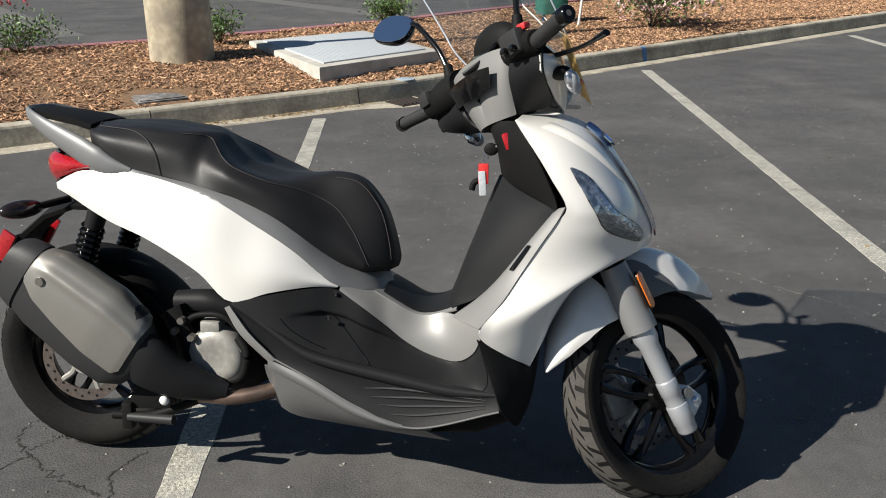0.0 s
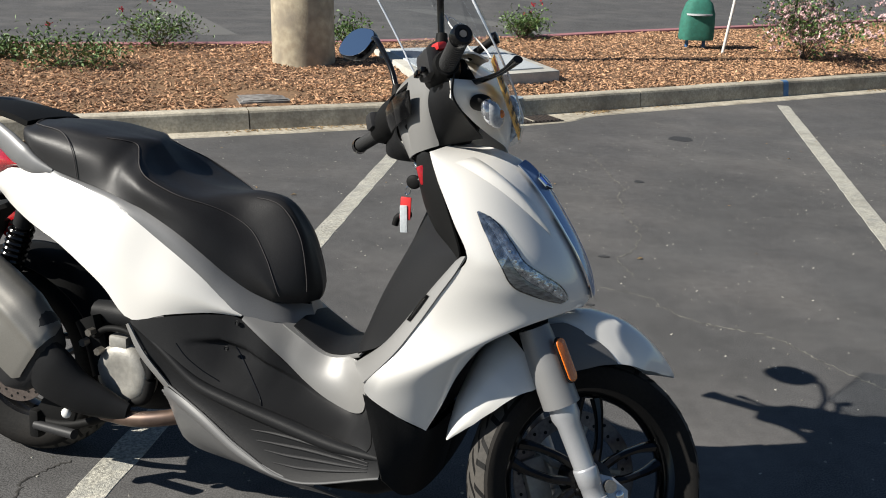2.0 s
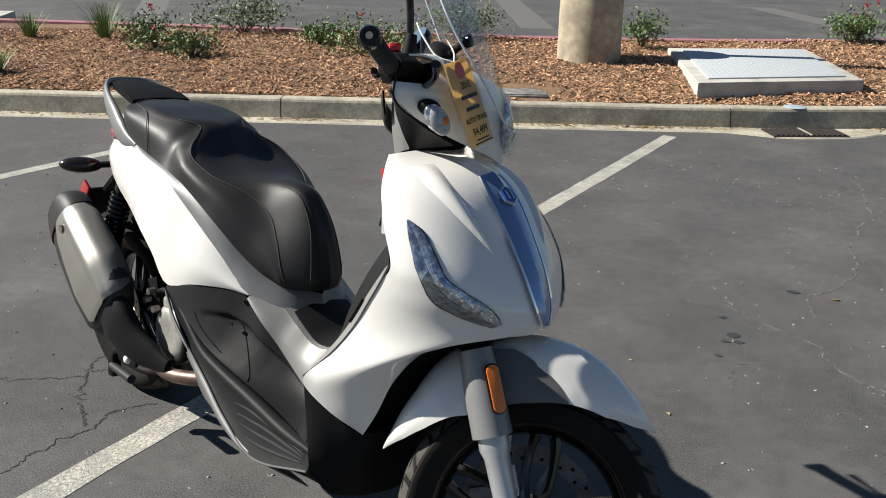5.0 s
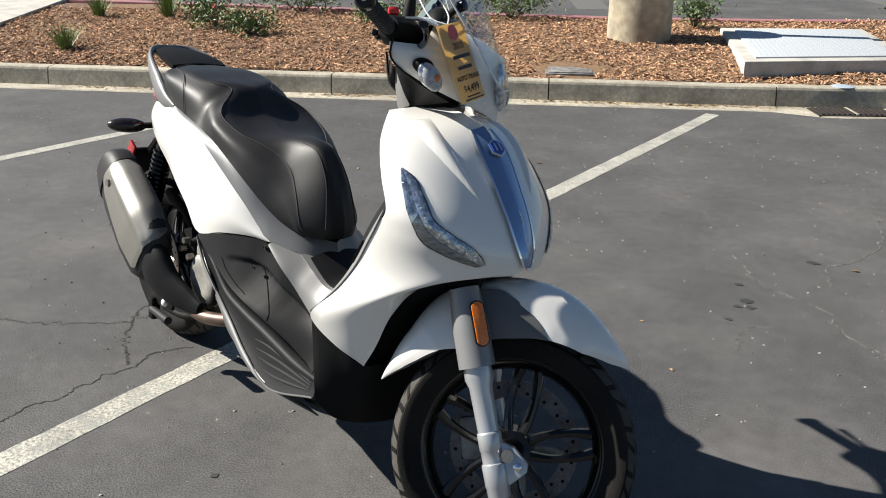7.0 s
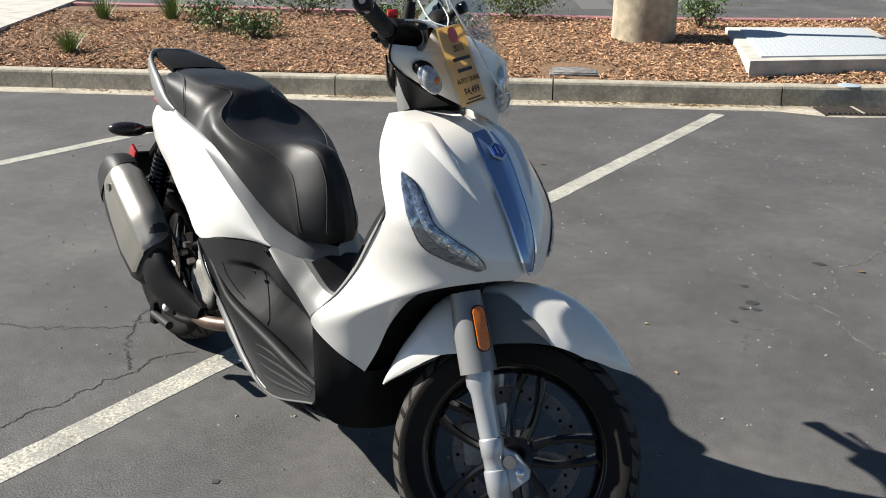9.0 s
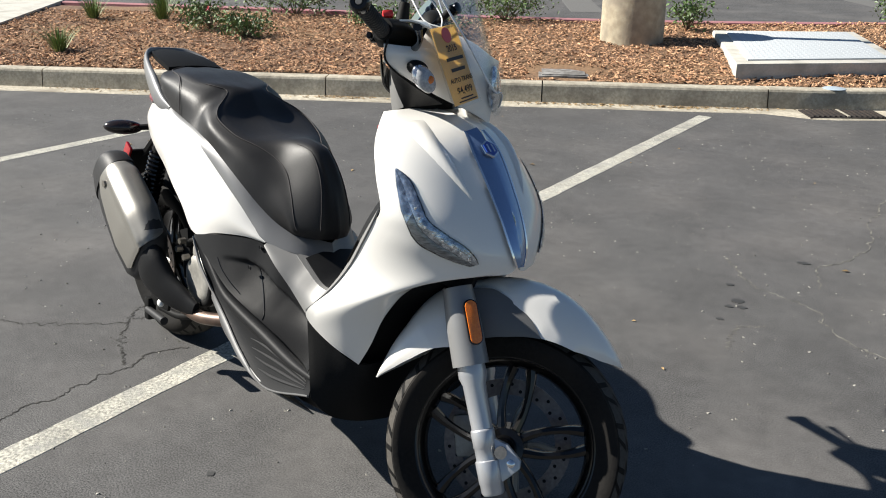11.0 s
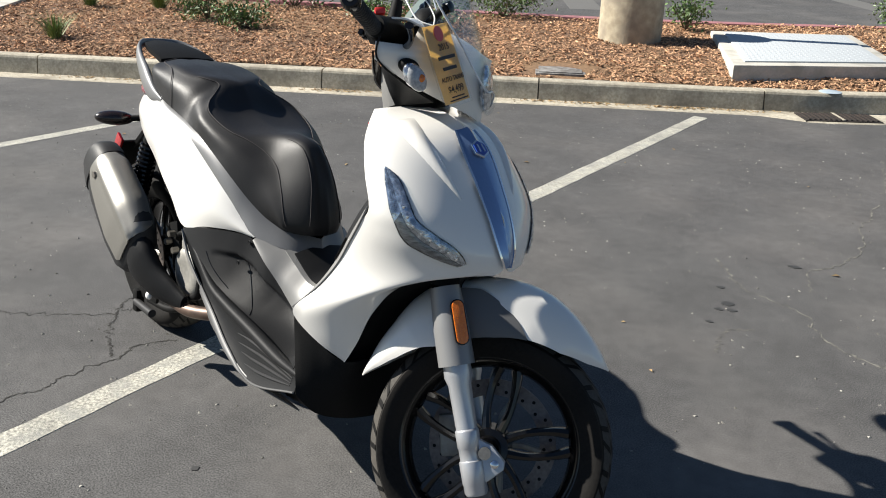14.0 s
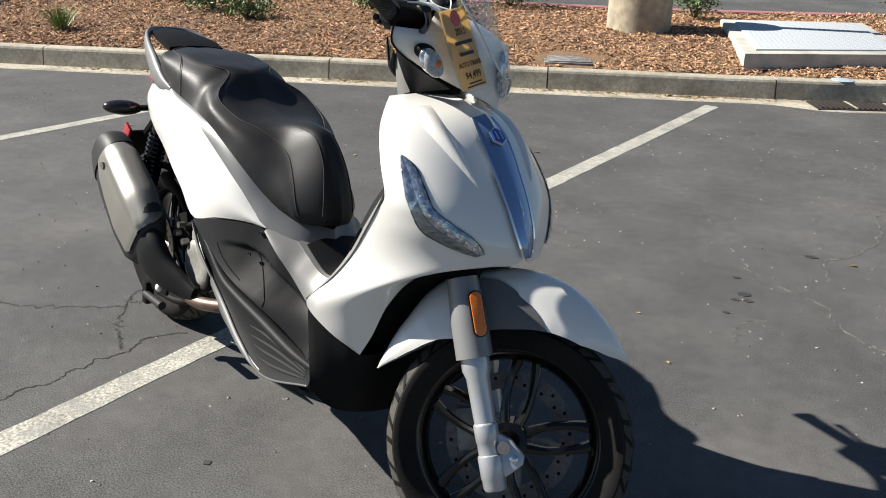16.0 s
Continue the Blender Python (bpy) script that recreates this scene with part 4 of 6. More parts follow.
# front belly below the shield and the bottom pan
for mi in SIDES:
    a = [(1.126, -0.262, 0.470), (1.188, -0.237, 0.426), (1.246, -0.196, 0.387), (1.262, -0.10, 0.385), (1.265, 0.0, 0.385)]
    b = [(1.190, -0.288, 0.300), (1.215, -0.25, 0.255), (1.225, -0.18, 0.225), (1.225, -0.09, 0.205), (1.225, 0.0, 0.20)]
    part("belly_nose", patch(a, b, 26, 10, (0.012, -0.01, 0), mirror=mi), MATTEB, scooter, "matt black belly nose")
rows = []
for x, hw, zb, zt in ((0.56, 0.13, 0.24, 0.38), (0.62, 0.15, 0.19, 0.36), (0.80, 0.17, 0.175, 0.31), (1.0, 0.19, 0.165, 0.295), (1.12, 0.19, 0.175, 0.30), (1.2, 0.16, 0.20, 0.34), (1.225, 0.10, 0.24, 0.36)):
    rows.append(ring(Vector((x, 0, (zb + zt) / 2)), Vector((0, 1, 0)), Vector((0, 0, 1)), hw, (zt - zb) / 2, 24, 0.55))
part("bottom_pan", grid(rows, close_v=True, caps=True), MATTEB, scooter)
# dark core under the tail and seat
rows = []
for x, hw, zb, zt in ((-0.02, 0.07, 0.76, 0.80), (0.10, 0.11, 0.72, 0.83), (0.30, 0.135, 0.63, 0.80), (0.5, 0.14, 0.48, 0.74), (0.7, 0.13, 0.42, 0.60), (0.84, 0.08, 0.40, 0.505)):
    rows.append(ring(Vector((x, 0, (zb + zt) / 2)), Vector((0, 1, 0)), Vector((0, 0, 1)), hw, (zt - zb) / 2, 24, 0.55))
part("frame_core", grid(rows, close_v=True, caps=True), MATTEB, scooter)

# floor hump with its rubber mat
rows = []
for p in spline([(0.840, -0.100, 0.526), (0.895, -0.099, 0.495), (0.946, -0.098, 0.469), (0.985, -0.100, 0.468), (1.025, -0.110, 0.481), (1.060, -0.140, 0.500)], 24):
    rows.append([Vector((p.x, p.y * u, p.z + 0.012 * (1 - u * u))) for u in np.linspace(-1, 1, 17)])
part("floor", thicken(grid(rows), 0.004), SILVER, scooter, "silver-grey floor between seat and shield")
rows = []
for p in spline([(0.860, -0.084, 0.518), (0.900, -0.086, 0.495), (0.946, -0.086, 0.471), (0.985, -0.087, 0.470), (1.025, -0.095, 0.483), (1.045, -0.105, 0.493)], 18):
    rows.append([Vector((p.x, p.y * u, p.z + 0.004 + 0.011 * (1 - u * u))) for u in np.linspace(-1, 1, 13)])
part("floor_mat", thicken(grid(rows), 0.004), BLACKP, scooter, "black rubber floor mat")

# inner side of the shield
for mi in SIDES:
    a = [(1.192, -0.126, 0.972), (1.245, -0.180, 0.905), (1.298, -0.205, 0.800), (1.300, -0.205, 0.772)]
    b = [(1.118, 0.0, 0.950), (1.140, 0.0, 0.90), (1.150, 0.0, 0.85), (1.158, 0.0, 0.81)]
    part("inner_upper_panel", patch(a, b, 20, 14, (-0.030, 0, 0), mirror=mi), MATTEB, scooter, "matt black inner dash panel")
    a = [(1.300, -0.205, 0.772), (1.275, -0.190, 0.735), (1.182, -0.168, 0.608), (1.113, -0.145, 0.538), (1.046, -0.118, 0.498)]
    b = [(1.150, 0.0, 0.822), (1.125, 0.0, 0.76), (1.085, 0.0, 0.65), (1.055, 0.0, 0.55), (1.03, 0.0, 0.490)]
    part("glovebox_door", patch(a, b, 24, 16, (-0.040, -0.015, 0), mirror=mi), BLACKP, scooter, "black glovebox door")
    a = [(1.322, -0.2275, 0.787), (1.302, -0.2265, 0.750), (1.267, -0.2225, 0.695), (1.225, -0.2225, 0.625), (1.185, -0.2425, 0.560), (1.133, -0.2715, 0.497)]
    b = [(1.299, -0.200, 0.774), (1.272, -0.188, 0.735), (1.22, -0.172, 0.662), (1.165, -0.158, 0.590), (1.113, -0.148, 0.534), (1.050, -0.137, 0.482)]
    part("shield_rim", patch(a, b, 28, 8, (-0.012, -0.004, 0.004), mirror=mi), SILVER, scooter, "silver rim of the leg shield")
    slot = [(p, q) for p, q in zip(spline(a, 60), spline(b, 60)) if 0.608 < p.z < 0.690]
    out = Vector((-0.013, -0.005, 0.006))
    part("vent_slot", patch([tuple(p.lerp(q, 0.22) + out) for p, q in slot[::4]], [tuple(p.lerp(q, 0.40) + out) for p, q in slot[::4]], 14, 5, (-0.002, 0, 0), mirror=mi), GLOSSB, scooter, "black vent slot")
part("marker_lamp", block(1.173, -0.108, 0.921, 0.018, 0.020, 0.042, 0.006, pose(0, 0, 0, 0, -20, 0)), REDLENS, scooter, "red lit marker lamp")
part("bag_hook", tube([(1.115, -0.02, 0.815), (1.085, -0.02, 0.805), (1.078, -0.02, 0.785)], 0.008, steps=8), MATTEB, scooter)

# seat: one skin drawn over three lines a side (lower edge, crease, top), with seams on it
SEAT = [  # lower edge, crease, height and place of the top line
    ((0.078, -0.050, 0.902), (0.076, -0.045, 0.926), (0.070, 0.928)), ((0.100, -0.112, 0.885), (0.100, -0.085, 0.928), (0.092, 0.936)),
    ((0.147, -0.147, 0.866), (0.150, -0.108, 0.931), (0.150, 0.939)), ((0.222, -0.155, 0.836), (0.230, -0.117, 0.931), (0.240, 0.937)),
    ((0.294, -0.163, 0.823), (0.310, -0.116, 0.921), (0.330, 0.927)), ((0.362, -0.168, 0.810), (0.368, -0.094, 0.917), (0.395, 0.918)),
    ((0.400, -0.170, 0.802), (0.405, -0.068, 0.907), (0.424, 0.909)), ((0.428, -0.172, 0.795), (0.432, -0.094, 0.886), (0.450, 0.882)),
    ((0.460, -0.175, 0.787), (0.462, -0.130, 0.864), (0.476, 0.855)), ((0.495, -0.177, 0.778), (0.502, -0.148, 0.840), (0.515, 0.833)),
    ((0.553, -0.177, 0.753), (0.580, -0.138, 0.808), (0.585, 0.816)), ((0.610, -0.173, 0.722), (0.640, -0.108, 0.789), (0.655, 0.814)),
    ((0.659, -0.160, 0.684), (0.690, -0.082, 0.765), (0.725, 0.820)), ((0.706, -0.141, 0.642), (0.740, -0.076, 0.733), (0.788, 0.805)),
    ((0.752, -0.119, 0.605), (0.784, -0.087, 0.677), (0.845, 0.737)), ((0.785, -0.100, 0.585), (0.810, -0.095, 0.628), (0.876, 0.665)),
    ((0.806, -0.086, 0.573), (0.824, -0.092, 0.592), (0.891, 0.604)), ((0.815, -0.070, 0.566), (0.832, -0.070, 0.570), (0.884, 0.572))]
NOSE = {13: (0.786, -0.030, 0.795), 14: (0.840, -0.035, 0.733), 15: (0.864, -0.044, 0.662), 16: (0.873, -0.049, 0.602), 17: (0.868, -0.046, 0.572)}  # front crease
SEAT_N = 90


def seat_lines():
    """The lines of the half seat, each with SEAT_N points: lower edge, side, crease, inner top, top."""
    low = [Vector(q[0]) for q in SEAT]
    mid = [Vector(q[1]) for q in SEAT]
    top = [Vector((q[2][0], 0.0, q[2][1])) for q in SEAT]
    side, inner = [], []
    for i, (p, c, t) in enumerate(zip(low, mid, top)):
        k = 0.017 if i < 8 else 0.013 if i < 13 else 0.008
        side.append(p.lerp(c, 0.5) + Vector((0, -k, k * 0.75)))
        rise = (0.006, 0.005, 0.004, 0.004, 0.004, 0.004, 0.003, 0.0, -0.004, -0.005, -0.002, 0.006, 0.013)[min(i, 12)]
        inner.append(Vector(NOSE[i]) if i in NOSE else c.lerp(t, 0.55) + Vector((0, 0, rise)))
    return [even(e) for e in (low, side, mid, inner, top)]


def even(pts):
    """SEAT_N points on a smooth curve, the same share of them between every two given ones."""
    out = []
    for k in range(SEAT_N):
        f = k / (SEAT_N - 1) * (len(pts) - 1)
        i = min(int(f), len(pts) - 2)
        t = f - i
        a, b, c, d = pts[max(i - 1, 0)], pts[i], pts[i + 1], pts[min(i + 2, len(pts) - 1)]
        out.append(0.5 * ((2 * b) + (c - a) * t + (2 * a - 5 * b + 4 * c - d) * t * t + (3 * b - a - 3 * c + d) * t ** 3))
    return out


LINES = seat_lines()
rows = []
for low, side, mid, inner, top in zip(*LINES):
    under = Vector((low.x, low.y * 0.80, low.z - 0.010))
    half = [under] + spline([low, side, mid], 13) + spline([side, mid, inner, top], 28)[10:]
    rows.append(half + [Vector((p.x, -p.y, p.z)) for p in reversed(half[:-1])])
part("seat_cushion", grid(rows, close_v=True, caps=True), LEATHER, scooter, "black vinyl two-level seat with stitched seams")


def seam(pts):
    """A raised stitched line on the seat."""
    for g in (1, -1):
        part("seam", tube([(p.x, p.y * g, p.z) for p in pts], 0.0013, n=6, steps=90), THREAD, scooter, "stitched seam")


seam([p + Vector((0, -0.0005, 0.0008)) for p in LINES[2][24:86:2]])
seam([p + Vector((0.0006, -0.0006, 0.0008)) for p in LINES[3][64:86:2]])
c = [LINES[0][22], LINES[1][20], LINES[2][16].lerp(LINES[1][16], 0.25), LINES[2][11], LINES[2][7].lerp(LINES[3][7], 0.25), LINES[3][5]]
seam([p + Vector((0, -0.003, 0.002)) for p in c])

# grab rail with its rack plate
rail = [(0.225, -0.156, 0.829), (0.17, -0.153, 0.838), (0.12, -0.145, 0.858), (0.07, -0.133, 0.882), (0.02, -0.121, 0.905), (-0.03, -0.106, 0.928), (-0.07, -0.088, 0.947), (-0.102, -0.063, 0.960), (-0.120, -0.032, 0.963), (-0.125, 0.0, 0.963)]
thick = [0.003, 0.010, 0.0150, 0.0155, 0.0140, 0.012, 0.010, 0.008, 0.0065, 0.006]
rail = rail + [(x, -y, z) for x, y, z in reversed(rail[:-1])]
grab = part("grab_rail", tube(rail, thick + thick[-2::-1], n=18, steps=90, flat=2.2), TRIMG, scooter, "grey cast grab rail")
rows = [[Vector((x, hw * u, z + 0.006 * (1 - u * u))) for u in np.linspace(-1, 1, 11)] for x, hw, z in ((-0.110, 0.048, 0.966), (-0.075, 0.068, 0.966), (-0.02, 0.082, 0.959), (0.05, 0.092, 0.948), (0.09, 0.092, 0.936))]
part("rack_plate", thicken(grid(rows), 0.016), MATTEB, grab, "black plastic rack plate")

# tail lamp, number plate holder, rear signals
rows = []
for a in np.linspace(-1, 1, 25):
    y = 0.156 * a
    xr = -0.072 + 0.186 * abs(a) ** 2.8
    lo, hi = 0.766 + 0.066 * abs(a) ** 1.6, 0.862 - 0.022 * abs(a) ** 3
    rows.append([Vector((xr + d, y * e, lo + (hi - lo) * k)) for d, e, k in ((0.020, 0.93, 1.0), (0.006, 0.97, 0.9), (-0.002, 1.0, 0.7), (-0.002, 1.0, 0.4), (0.004, 0.985, 0.2), (0.016, 0.95, 0.0))])
part("tail_lamp", thicken(grid(rows), 0.010), REDLENS, scooter, "glossy red tail lamp")
part("tail_cap", ball((0.05, 0, 0.83), 0.085, 0.125, 0.045), MATTEB, scooter)
part("rear_mudguard", thicken(grid([[Vector((x, hw * u, z - 0.02 * abs(u))) for u in np.linspace(-1, 1, 9)] for x, hw, z in ((0.09, 0.075, 0.735), (0.0, 0.07, 0.735), (-0.10, 0.055, 0.70), (-0.20, 0.05, 0.62), (-0.28, 0.045, 0.51))]), 0.012), MATTEB, scooter, "black rear mudguard")
part("plate_bracket", block(-0.215, 0, 0.565, 0.012, 0.20, 0.13, 0.004, pose(0, 0, 0, 0, 32, 0)), MATTEB, scooter)
for s in (-1, 1):
    part("side_reflector", block(-0.186, s * 0.106, 0.605, 0.040, 0.010, 0.085, 0.003, pose(0, 0, 0, 0, 32, 0)), REDLENS, scooter, "red side reflector")
    part("signal_stalk", tube([(-0.015, s * 0.05, 0.730), (-0.055, s * 0.12, 0.722)], 0.010, steps=6), MATTEB, scooter)
    part("rear_signal", ball((-0.082, s * 0.165, 0.720), 0.028, 0.062, 0.024, pose(0, 0, 0, 0, 0, s * 26)), SMOKE, scooter, "smoked rear turn signal")


# wheels
def wheel(name, centre, radius, width, rim_r, spokes, turn, steps=64):
    """A wheel with tyre (tread blocks cut by grooves), rim and split spokes, turning about the y axis."""
    c = Vector(centre)
    hw = width / 2
    prof = [(-hw * 0.62, rim_r - 0.008), (-hw * 0.80, rim_r + 0.010), (-hw * 0.98, rim_r + (radius - rim_r) * 0.42), (-hw * 0.96, rim_r + (radius - rim_r) * 0.62), (-hw * 0.80, radius - 0.020), (-hw * 0.55, radius - 0.007), (-hw * 0.25, radius - 0.001), (0, radius)]
    prof = prof + [(-a, r) for a, r in reversed(prof[:-1])]
    tyre = part("tyre", lathe(prof, c, (0, 1, 0), 96), RUBBER, scooter, name + " tyre with chevron tread", turn)
    part("tread", lathe([(a, r + 0.0005) for a, r in prof[4:-4]], c, (0, 1, 0), 96), TREAD, tyre, "dusty grey tread", turn)
    verts, faces = [], []
    n = 34
    for k in range(n):
        for s in (-1, 1):
            for lane in (0, 1):
                path = []
                for f in np.linspace(0, 1, 5):
                    lat = (0.10 + 0.40 * f) if lane == 0 else (0.48 + 0.36 * f)
                    ang = 2 * math.pi * (k + 0.5 * (s > 0) + 0.42 * lane + (0.95 * f if lane == 0 else 0.55 * f * (1 if k % 2 else 0.35))) / n
                    rr = float(np.interp(lat, [0, 0.25, 0.55, 0.80, 0.96], [radius, radius - 0.001, radius - 0.007, radius - 0.020, rim_r + (radius - rim_r) * 0.62])) + 0.0016
                    path.append((ang, s * lat * hw, rr))
                b = len(verts)
                dw = 0.0065 / radius
                for ang, y, rr in path:
                    for e in (-dw, dw):
                        verts.append((c.x + rr * math.cos(ang + e), c.y + y, c.z + rr * math.sin(ang + e)))
                faces += [(b + i, b + i + 1, b + i + 3, b + i + 2) for i in (0, 2, 4, 6)]
    me = fast_mesh("tread_groove", verts, faces, MATTEB)
    if turn is not None:
        me.transform(turn)
    g = new("tread_groove", me)
    g.parent = tyre
    r0 = rim_r
    prof = [(-hw * 0.60, r0 + 0.004), (-hw * 0.64, r0 + 0.001), (-hw * 0.62, r0 - 0.007), (-hw * 0.50, r0 - 0.014), (-hw * 0.35, r0 - 0.026), (0, r0 - 0.032), (hw * 0.35, r0 - 0.026), (hw * 0.50, r0 - 0.014), (hw * 0.62, r0 - 0.007), (hw * 0.64, r0 + 0.001), (hw * 0.60, r0 + 0.004)]
    rim = part("rim", lathe(prof, c, (0, 1, 0), 80), GLOSSB, scooter, "gloss black alloy rim", turn)
    for k in range(spokes):
        a0 = 2 * math.pi * k / spokes + 0.35
        for s in (-1, 1):
            p = []
            for f in (0.0, 0.35, 0.75, 1.0):
                a = a0 + s * (0.28 * (1 - f) + 0.115)
                rr = 0.040 + (r0 - 0.030 - 0.040) * f
                p.append((c.x + rr * math.cos(a), c.y - 0.012 + 0.012 * f, c.z + rr * math.sin(a)))
            part("spoke", tube(p, [0.012, 0.0095, 0.0095, 0.014], n=8, steps=10, flat=1.3, up=(0, 1, 0)), GLOSSB, rim, "", turn)
    part("hub", lathe([(-0.060, 0.0), (-0.060, 0.026), (-0.045, 0.030), (-0.042, 0.045), (0.042, 0.050), (0.045, 0.034), (0.06, 0.03), (0.06, 0.0)], c, (0, 1, 0), 28), GLOSSB, rim, "", turn)
    return rim


def disc(c, side, r_out, r_in, turn, holes=30):
    """A drilled brake disc on its carrier."""
    c = Vector(c)
    ob = part("brake_disc", lathe([(-0.002, r_in), (-0.002, r_out), (0.002, r_out), (0.002, r_in)], c, (0, 1, 0), 72, close=True), DISC, scooter, "drilled steel brake disc", turn)
    bm = bmesh.new()
    for k in range(holes):
        a, rr = 2 * math.pi * k / holes, r_in + (r_out - r_in) * (0.28 if k % 2 else 0.66)
        for y in (-0.0026, 0.0026):
            v = [bm.verts.new((c.x + rr * math.cos(a) + 0.0042 * math.cos(t), c.y + y, c.z + rr * math.sin(a) + 0.0042 * math.sin(t))) for t in np.linspace(0, 2 * math.pi, 9)[:-1]]
            bm.faces.new(v)
    part("drill_hole", bm, MATTEB, ob, "", turn)
    for k in range(5):
        a = 2 * math.pi * k / 5
        p = [(c.x + r * math.cos(a + d), c.y, c.z + r * math.sin(a + d)) for r, d in ((0.03, 0), (r_in * 0.6, 0.22), (r_in + 0.004, 0.12))]
        part("carrier_arm", tube(p, 0.008, n=6, steps=8, flat=0.5, up=(0, 1, 0)), ALLOY, ob, "", turn)
    part("carrier", lathe([(-0.003, 0.0), (-0.003, 0.040), (0.003, 0.040), (0.003, 0.0)], c, (0, 1, 0), 28), ALLOY, ob, "", turn)
    return ob


wheel("rear", (0, 0, 0.280), 0.282, 0.150, 0.186, 5, None)
disc((0, -0.082, 0.280), -1, 0.120, 0.088, None)
part("rear_axle_nut", lathe([(-0.100, 0.0), (-0.100, 0.016), (-0.075, 0.018), (-0.07, 0.034), (0.0, 0.036)], (0, 0, 0.28), (0, 1, 0), 6), STEEL, scooter, "steel axle nut")
FC = (1.566, 0, 0.262)
wheel("front", FC, 0.276, 0.115, 0.212, 5, STEER)
disc((1.566, 0.062, 0.262), 1, 0.150, 0.112, STEER, 36)
part("brake_caliper", block(1.469, 0.068, 0.252, 0.055, 0.05, 0.10, 0.010, pose(0, 0, 0, 0, -20, 0)), ALLOY, scooter, "grey brake caliper", STEER)
part("front_axle", tube([(1.566, -0.125, 0.262), (1.566, 0.125, 0.262)], 0.014, steps=4), STEEL, scooter, "", STEER)

# fork
FORK_ANGLE = radians(25.3)
FORK_DOWN = Vector((math.sin(FORK_ANGLE), 0, -math.cos(FORK_ANGLE)))
for s in (-1, 1):
    y = s * 0.103
    top = Vector((1.378, y, 0.583))
    g = part("fork_guard", tube([top, top + FORK_DOWN * 0.06, top + FORK_DOWN * 0.175], [0.034, 0.040, 0.041], n=20, steps=16), FORKG, scooter, "grey fork guard", STEER)
    low = top + FORK_DOWN * 0.17
    leg = part("fork_leg", lathe([(0.0, 0.0), (0.0, 0.031), (0.030, 0.032), (0.048, 0.026), (0.145, 0.0235), (0.147, 0.026), (0.150, 0.0268), (0.184, 0.0262), (0.186, 0.0248), (0.212, 0.0246), (0.214, 0.0272), (0.218, 0.028), (0.262, 0.0272), (0.264, 0.0260), (0.282, 0.0255), (0.288, 0.022), (0.288, 0.0)], low, FORK_DOWN, 26), FORKAL, scooter, "silver fork leg with collars", STEER)
    foot = low + FORK_DOWN * 0.215
    part("axle_clamp", slab([(-0.005, 0.052), (0.030, 0.046), (0.066, 0.020), (0.068, 0.004), (0.050, -0.020), (0.025, -0.050), (-0.005, -0.030)], 0.022, Matrix.Translation(foot + Vector((0.004, 0.011, 0.0))) @ pose(0, 0, 0, 90, 0, 0), 0.003), FORKAL, leg, "", STEER)
    part("clamp_bolt", lathe([(-0.018, 0), (-0.018, 0.006), (-0.016, 0.009), (-0.010, 0.0095), (-0.010, 0.013), (0.0, 0.013)], foot + Vector((0.050, 0.002, 0.010)), (0, 1, 0), 16), CHROME, leg, "bright clamp bolt", STEER)
    c = top + FORK_DOWN * 0.085 + Vector((0.022, s * 0.040, 0.012))
    m = Matrix.Translation(c) @ Matrix.Rotation(-FORK_ANGLE, 4, 'Y') @ Matrix.Rotation(s * radians(-24), 4, 'Z')
    part("reflector_base", slab([(0.0165 * math.cos(t) , (0.034 if math.sin(t) > 0 else -0.034) + 0.0165 * math.sin(t)) for t in np.linspace(0, 2 * math.pi, 24, endpoint=False)], 0.005, m @ pose(0, 0, 0, 90 if s < 0 else -90, 0, 0), 0.002), GLOSSB, g, "black reflector base", STEER)
    part("fork_reflector", slab([(0.0135 * math.cos(t) , (0.034 if math.sin(t) > 0 else -0.034) + 0.0135 * math.sin(t)) for t in np.linspace(0, 2 * math.pi, 24, endpoint=False)], 0.008, m @ pose(0, 0, 0, 90 if s < 0 else -90, 0, 0), 0.002), AMBER, g, "orange fork reflector", STEER)
part("fork_yoke", block(1.375, 0, 0.60, 0.07, 0.22, 0.04, 0.010), MATTEB, scooter, "", STEER)
part("steering_tube", tube([PIVOT + STEM_AXIS * 0.05, PIVOT + STEM_AXIS * 0.62], 0.03, steps=6), MATTEB, scooter)


# front fender: shells about the wheel, each between its crest and its lower edge
def fender(a0, a1, crest, edge, half, n=40, m=12):
    """A shell over the wheel from angle a0 to a1; crest, edge, half: tables of (angle, value)."""
    at = lambda tab, a: float(np.interp(a, [q[0] for q in tab], [q[1] for q in tab]))
    rows = []
    for a in np.linspace(a0, a1, n):
        rc, re, hw = at(crest, a), at(edge, a), at(half, a)
        co, si = math.cos(radians(a)), math.sin(radians(a))
        r = []
        for u in np.linspace(-1, 1, 2 * m + 1):
            th = abs(u) * math.pi / 2
            rr = re + (rc - re) * max(0.0, math.cos(th)) ** 0.85
            r.append(Vector((FC[0] + rr * co, math.copysign(hw * math.sin(th) ** 0.85, u), FC[2] + rr * si)))
        rows.append(r)
    return thicken(grid(rows), 0.004)


